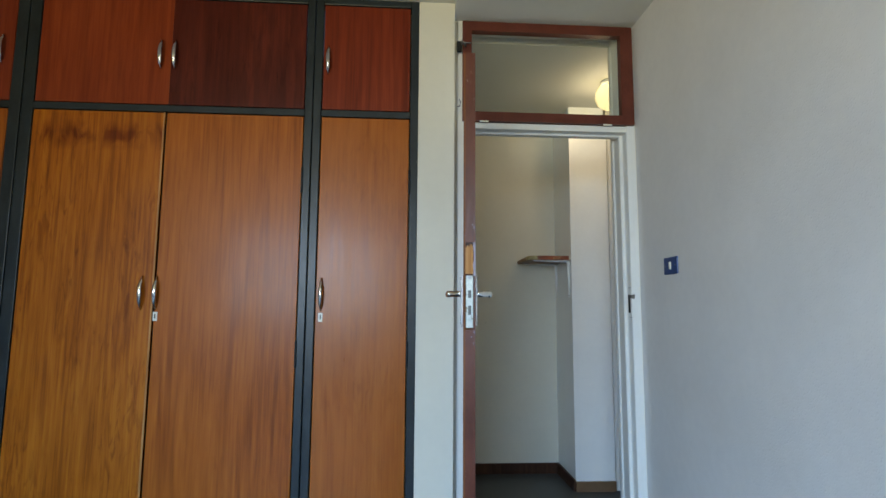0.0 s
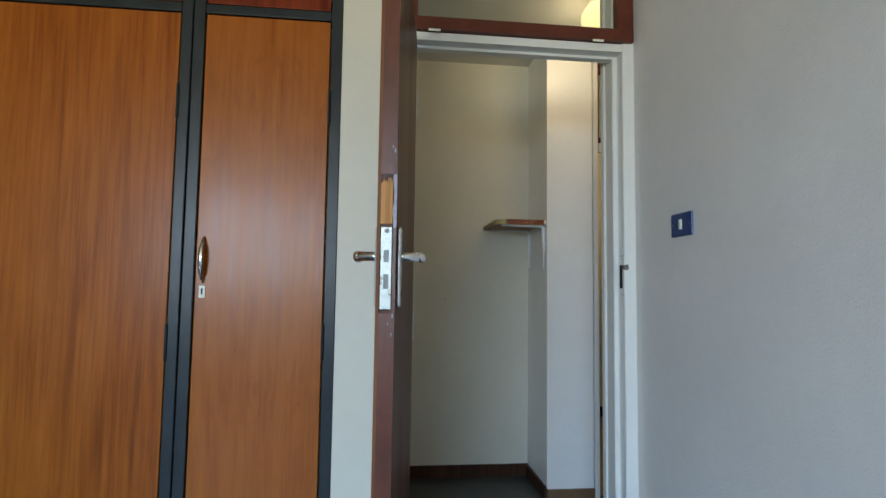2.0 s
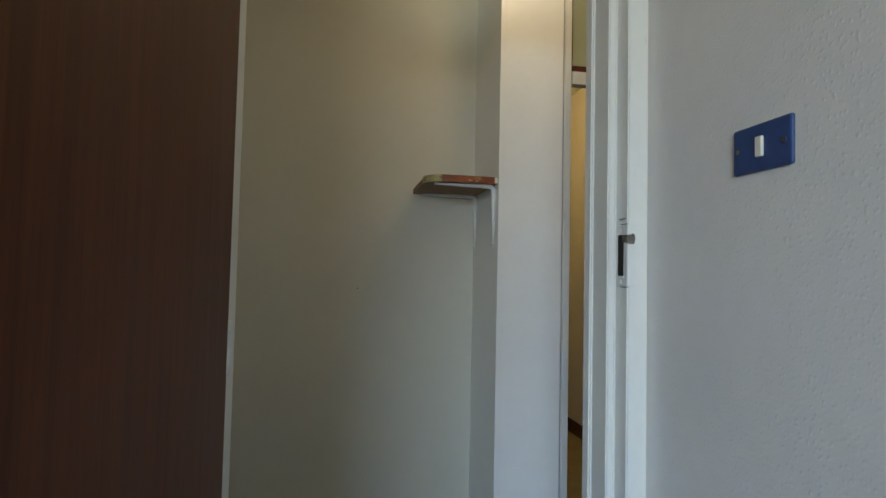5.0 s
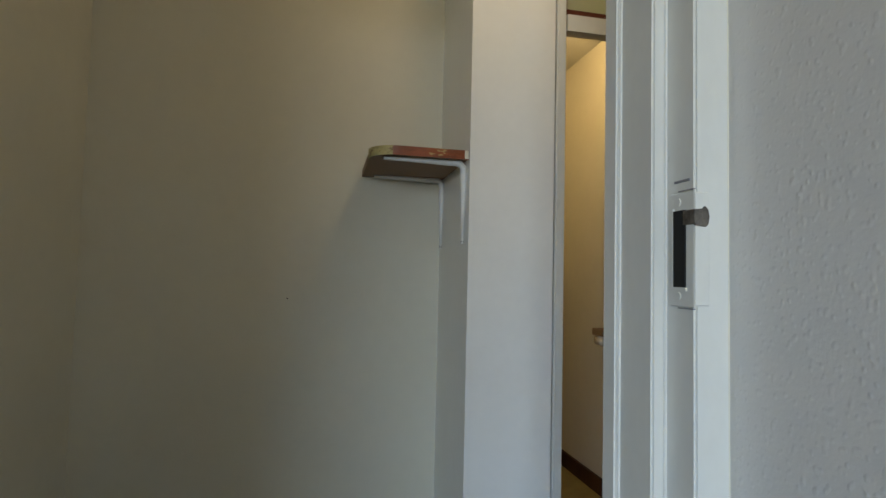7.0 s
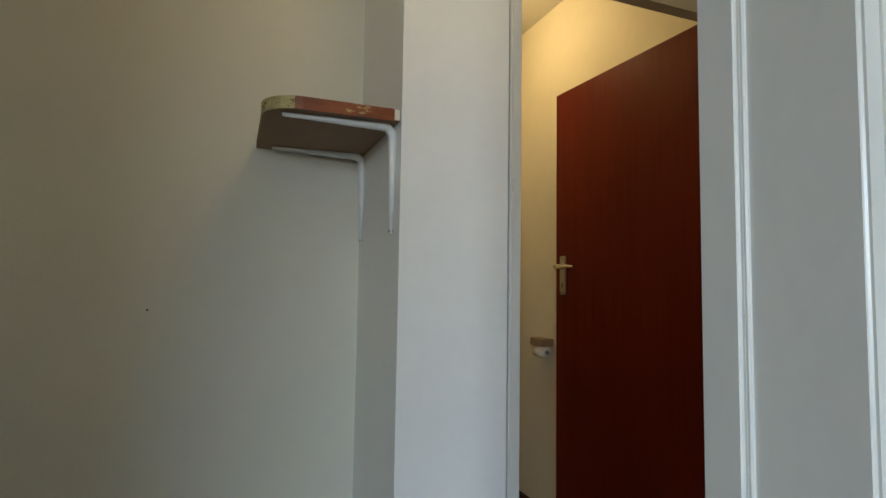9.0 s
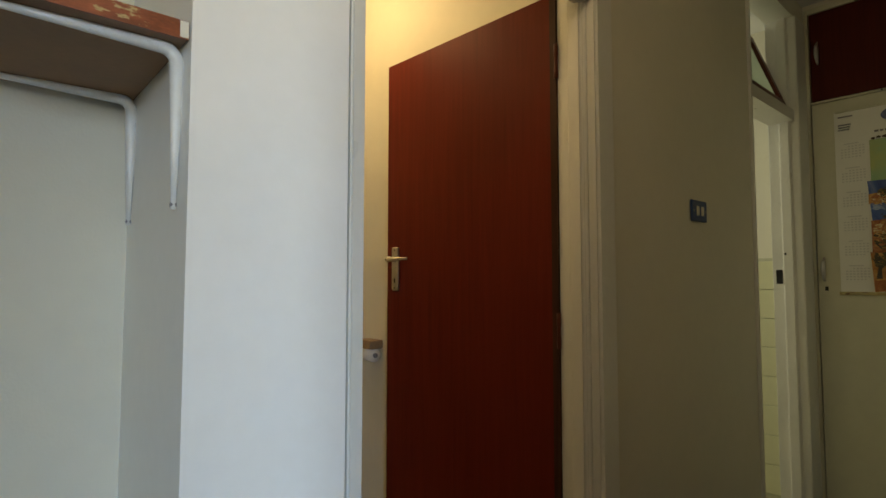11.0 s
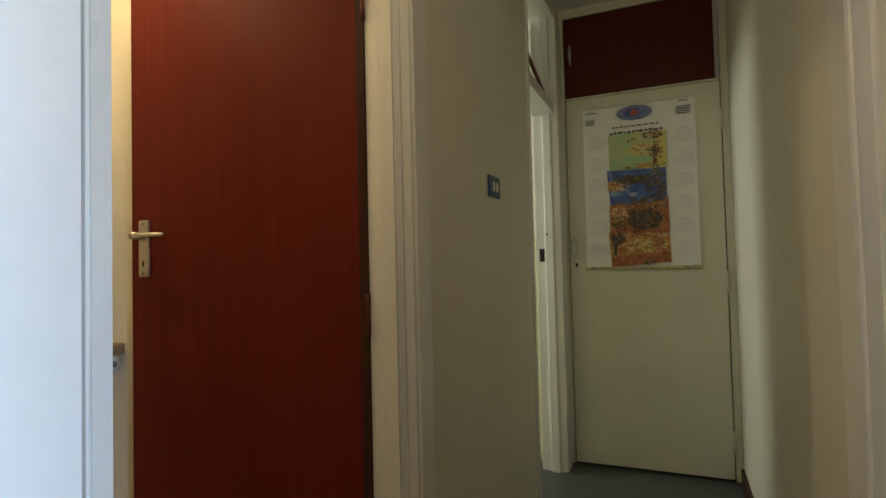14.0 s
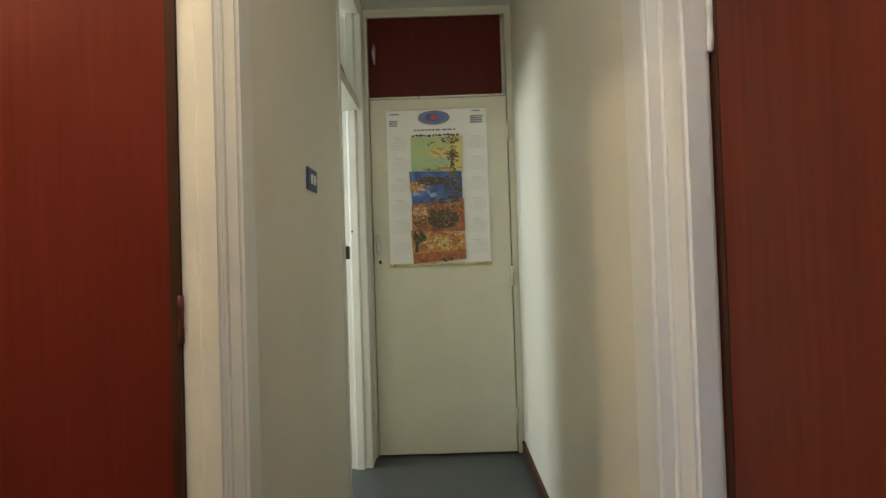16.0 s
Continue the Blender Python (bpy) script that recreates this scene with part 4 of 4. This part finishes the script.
def cz(z):
    return z - 1.08
X1 = -0.0125
pics = []
pics.append(part("picture", boxes((X1, cy(0.429), cz(1.608), X1 + 0.004, cy(0.721), cz(1.805))), P_GREEN, cal, "green and yellow savanna picture"))
pic = pics[-1]
flat("yellow_sky", [(cy(0.432), cz(1.61)), (cy(0.53), cz(1.61)), (cy(0.50), cz(1.66)), (cy(0.475), cz(1.72)), (cy(0.51), cz(1.803)), (cy(0.432), cz(1.803))], X1, P_YELLOW, pic)
flat("tree_trunk", [(cy(0.468), cz(1.612)), (cy(0.515), cz(1.612)), (cy(0.496), cz(1.65)), (cy(0.500), cz(1.69)), (cy(0.535), cz(1.712)), (cy(0.497), cz(1.704)), (cy(0.487), cz(1.745)), (cy(0.478), cz(1.70)), (cy(0.480), cz(1.65))], X1 - 0.0014, P_DARK, pic)
pics.append(part("picture", prism([(cy(0.435), cz(1.43)), (cy(0.722), cz(1.42)), (cy(0.736), cz(1.611)), (cy(0.437), cz(1.606))], "x", X1 - 0.001, X1 + 0.004), P_BLUE, cal, "blue lake picture"))
pic = pics[-1]
flat("shore", [(cy(0.733), cz(1.50)), (cy(0.68), cz(1.525)), (cy(0.60), cz(1.545)), (cy(0.62), cz(1.565)), (cy(0.733), cz(1.548))], X1 - 0.001, P_OCHRE, pic)
flat("hills", [(cy(0.70), cz(1.545)), (cy(0.665), cz(1.556)), (cy(0.63), cz(1.572)), (cy(0.60), cz(1.560)), (cy(0.57), cz(1.578)), (cy(0.53), cz(1.562)), (cy(0.53), cz(1.535)), (cy(0.62), cz(1.532))], X1 - 0.0014, P_DARK, pic)
flat("tree_trunk", [(cy(0.455), cz(1.432)), (cy(0.482), cz(1.430)), (cy(0.472), cz(1.50)), (cy(0.490), cz(1.58)), (cy(0.466), cz(1.53)), (cy(0.450), cz(1.59)), (cy(0.457), cz(1.50))], X1 - 0.0016, P_DARK, pic)
pics.append(part("picture", prism([(cy(0.427), cz(1.262)), (cy(0.727), cz(1.268)), (cy(0.727), cz(1.422)), (cy(0.43), cz(1.45))], "x", X1 - 0.002, X1 + 0.004), P_RUST, cal, "rust-coloured bush picture"))
pic = pics[-1]
flat("ground", [(cy(0.43), cz(1.265)), (cy(0.724), cz(1.270)), (cy(0.724), cz(1.292)), (cy(0.60), cz(1.283)), (cy(0.43), cz(1.318))], X1 - 0.002, P_RUST, pic)
pics.append(part("picture", prism([(cy(0.425), cz(1.108)), (cy(0.724), cz(1.088)), (cy(0.735), cz(1.275)), (cy(0.43), cz(1.258))], "x", X1 - 0.003, X1 + 0.004), P_OCHRE, cal, "orange plains picture"))
pic = pics[-1]
flat("tree_trunk", [(cy(0.694), cz(1.15)), (cy(0.716), cz(1.15)), (cy(0.708), cz(1.20)), (cy(0.732), cz(1.25)), (cy(0.704), cz(1.222)), (cy(0.688), cz(1.262)), (cy(0.696), cz(1.215)), (cy(0.664), cz(1.245)), (cy(0.695), cz(1.195))], X1 - 0.003, P_DARK, pic)
flat("ground", [(cy(0.428), cz(1.112)), (cy(0.721), cz(1.092)), (cy(0.723), cz(1.14)), (cy(0.428), cz(1.165))], X1 - 0.0034, P_RUST, pic)
def dapple(parent, y0, z0, y1, z1, n, sizes, mats, dx, seed):
    """Brush strokes in an oval patch of a picture, one printed layer a colour."""
    rd = random.Random(seed)
    layers = [bmesh.new() for _ in mats]
    for k in range(n):
        a, rr, th = rd.uniform(*sizes), math.sqrt(rd.random()), rd.uniform(0, 2 * math.pi)
        u = (y0 + y1) / 2 + (y1 - y0) / 2 * rr * math.cos(th)
        v = (z0 + z1) / 2 + (z1 - z0) / 2 * rr * math.sin(th)
        u = min(max(u, 0.434 + a), 0.722 - a)
        way, thin = rd.uniform(-0.7, 0.7), rd.uniform(0.25, 0.6)
        bm, lift = layers[k % len(mats)], X1 - dx - 0.00015 * (k % 7)
        ring = []
        for q in range(7):
            ang, grow = 2 * math.pi * q / 7, a * rd.uniform(0.6, 1.2)
            p, w = grow * math.cos(ang), grow * thin * math.sin(ang)
            ring.append(bm.verts.new((lift, cy(u) + p * math.cos(way) - w * math.sin(way), cz(v) + p * math.sin(way) + w * math.cos(way))))
        tip = bm.verts.new((lift - 0.0003, cy(u), cz(v)))
        for q in range(7):
            bm.faces.new((ring[q], ring[(q + 1) % 7], tip))
    for bm, m in zip(layers, mats):
        tagged(part("brushwork", bm, m, parent), kind="stuff")


P_SAND = picture_paint("print_sand", [(0.3, (0.50, 0.36, 0.18)), (0.7, (0.72, 0.60, 0.34))], 50, 2)
P_PALEBLUE = picture_paint("print_pale_blue", [(0.3, (0.16, 0.26, 0.52)), (0.7, (0.40, 0.46, 0.60))], 30, 2)
P_LEAF = picture_paint("print_leaf", [(0.3, (0.05, 0.05, 0.02)), (0.7, (0.17, 0.13, 0.05))], 60, 1)
dapple(pics[0], 0.455, 1.680, 0.625, 1.740, 120, (0.007, 0.016), [P_YELLOW, P_OCHRE, P_YELLOW, P_SAND], 0.0016, 1)
dapple(pics[0], 0.450, 1.645, 0.515, 1.750, 70, (0.005, 0.011), [P_DARK, P_LEAF, P_OCHRE], 0.0026, 17)
dapple(pics[0], 0.445, 1.765, 0.545, 1.803, 80, (0.004, 0.011), [P_DARK, P_LEAF, P_OCHRE], 0.0026, 2)
dapple(pics[0], 0.575, 1.745, 0.630, 1.780, 14, (0.004, 0.009), [P_RUST, P_LEAF], 0.0022, 12)
dapple(pics[0], 0.44, 1.608, 0.66, 1.637, 70, (0.005, 0.014), [P_OCHRE, P_LEAF, P_YELLOW], 0.0024, 13)
dapple(pics[1], 0.56, 1.468, 0.72, 1.500, 16, (0.014, 0.030), [P_BLUE, P_PALEBLUE], 0.0022, 5)
dapple(pics[1], 0.62, 1.495, 0.735, 1.548, 70, (0.006, 0.016), [P_OCHRE, P_RUST, P_SAND], 0.0024, 18)
dapple(pics[1], 0.54, 1.528, 0.70, 1.578, 110, (0.005, 0.013), [P_DARK, P_LEAF, P_DARK, P_DARK], 0.0034, 15)
dapple(pics[1], 0.436, 1.435, 0.545, 1.608, 240, (0.006, 0.014), [P_DARK, P_LEAF, P_DARK, P_BLUE], 0.0040, 4)
dapple(pics[1], 0.46, 1.426, 0.72, 1.452, 60, (0.006, 0.016), [P_BLUE, P_DARK], 0.0034, 16)
dapple(pics[2], 0.430, 1.350, 0.64, 1.445, 170, (0.006, 0.015), [P_RUST, P_DARK, P_LEAF, P_OCHRE], 0.0034, 7)
dapple(pics[2], 0.465, 1.285, 0.635, 1.385, 260, (0.006, 0.015), [P_DARK, P_LEAF, P_DARK, P_DARK], 0.0048, 6)
dapple(pics[2], 0.640, 1.330, 0.725, 1.415, 80, (0.006, 0.013), [P_SAND, P_OCHRE], 0.0034, 19)
dapple(pics[2], 0.645, 1.290, 0.724, 1.370, 90, (0.004, 0.011), [P_LEAF, P_DARK, P_OCHRE], 0.0046, 8)
dapple(pics[3], 0.435, 1.165, 0.67, 1.232, 160, (0.006, 0.015), [P_SAND, P_OCHRE, P_YELLOW, P_RUST], 0.0040, 9)
dapple(pics[3], 0.435, 1.235, 0.66, 1.262, 50, (0.008, 0.018), [P_OCHRE, P_RUST, P_SAND], 0.0042, 14)
dapple(pics[3], 0.650, 1.205, 0.738, 1.272, 130, (0.005, 0.012), [P_DARK, P_LEAF, P_DARK], 0.0052, 10)
dapple(pics[3], 0.50, 1.096, 0.56, 1.118, 30, (0.003, 0.009), [P_DARK], 0.0046, 11)
lg = flat("logo", blob(cy(0.585), cz(1.915), 0.09, 0.040, 28), X1, P_LOGO, cal, "oval blue emblem")
flat("logo_band", blob(cy(0.585), cz(1.915), 0.055, 0.024, 20), X1 - 0.001, P_BLUE, lg)
flat("logo_centre", blob(cy(0.585), cz(1.915), 0.022, 0.014, 16), X1 - 0.002, P_RED, lg)
rnd = random.Random(4)
x = 0.70
while x > 0.47:
    w = rnd.uniform(0.010, 0.03)
    flat("title_bar", [(cy(x - w), cz(1.840)), (cy(x), cz(1.840)), (cy(x), cz(1.849)), (cy(x - w), cz(1.849))], X1, M_INK, cal)
    x -= w + 0.006
for y0, z0, n in ((0.84, 1.935, 1), (0.84, 1.895, 3), (0.37, 1.945, 1), (0.38, 1.915, 4)):
    for k in range(n):
        w = rnd.uniform(0.04, 0.075)
        flat("address_bar", [(cy(y0 - w), cz(z0 - 0.012 * k)), (cy(y0), cz(z0 - 0.012 * k)), (cy(y0), cz(z0 + 0.006 - 0.012 * k)), (cy(y0 - w), cz(z0 + 0.006 - 0.012 * k))], X1, M_INK, cal)
x = 0.715
while x > 0.45:
    w = rnd.uniform(0.012, 0.028)
    flat("script_title", blob(cy(x - w / 2), cz(1.812 + rnd.uniform(-0.003, 0.004)), w / 2, 0.006, 8, 0.8, int(x * 1000)), X1, P_DARK, cal)
    x -= w + 0.003
for side in (0.79, 0.355):
    for mth in range(6):
        z = 1.80 - mth * 0.118
        m0 = flat("month_heading", [(cy(side - 0.028), cz(z)), (cy(side + 0.028), cz(z)), (cy(side + 0.028), cz(z + 0.005)), (cy(side - 0.028), cz(z + 0.005))], X1, M_FAINT, cal)
        for row in range(6):
            for col in range(7):
                if row * 7 + col < 2 or row * 7 + col > 33:
                    continue
                yy, zz = side + 0.042 - col * 0.014, z - 0.014 - row * 0.013
                flat("date", [(cy(yy - 0.008), cz(zz)), (cy(yy), cz(zz)), (cy(yy), cz(zz + 0.006)), (cy(yy - 0.008), cz(zz + 0.006))], X1, M_FAINT, m0)

# ---- toilet ----
holder = thing("paper_holder", (1.08, 2.135, 0.86), "tan toilet paper holder with a white roll", "toilet paper holder")
part("cover", rounded(-0.066, -0.09, -0.004, 0.0, 0.02, 0.032, 0.004), M_TAN, holder, "tan flap")
bm = bmesh.new()
tube(bm, [(-0.038, -0.085, -0.030), (-0.038, 0.0, -0.030)], 0.028, 24)
part("roll", bm, M_TISSUE, holder, "white paper roll", smooth=True)
bm = bmesh.new()
tube(bm, [(-0.038, -0.092, -0.030), (-0.038, 0.012, -0.030)], 0.010, 12)
part("spindle", bm, M_INK, holder, smooth=True)
bulb = thing("ceiling_bulb", (0.60, 2.00, 2.5), "bare bulb in a white ceiling holder", "ceiling lamp")
bm = bmesh.new()
tube(bm, [(0, 0, 0), (0, 0, -0.03), (0, 0, -0.06)], [0.04, 0.035, 0.02], 16)
part("bulb_holder", bm, M_FRAME, bulb, smooth=True)
bm = bmesh.new()
bmesh.ops.create_uvsphere(bm, u_segments=16, v_segments=12, radius=0.032)
bmesh.ops.translate(bm, verts=bm.verts[:], vec=(0, 0, -0.10))
gb = part("glass_bulb", bm, M_GLOBE, bulb, "lit bulb", smooth=True)
gb.visible_shadow = False

# ---- bathroom wall tiles ----
tm = None
bath_tiles = structure("tile_backing", boxes((XE - 0.006, YN + 0.13, 0, XE, 3.09, 1.26)), M_GROUT, "grout bed behind the bathroom tiles", "wall")
for r in range(8):
    for c in range(10):
        y0, z0 = YN + 0.135 + c * 0.152, 0.03 + r * 0.152
        if tm is None:
            t0 = part("tile", rounded(-0.006, 0.0, 0.0, 0.0, 0.149, 0.149, 0.0015, 1), M_TILE, bath_tiles, "", (XE - 0.006, y0, z0))
            tm = t0.data
        else:
            o = new("tile", tm)
            o.parent = bath_tiles
            o.location = (XE - 0.006, y0, z0)
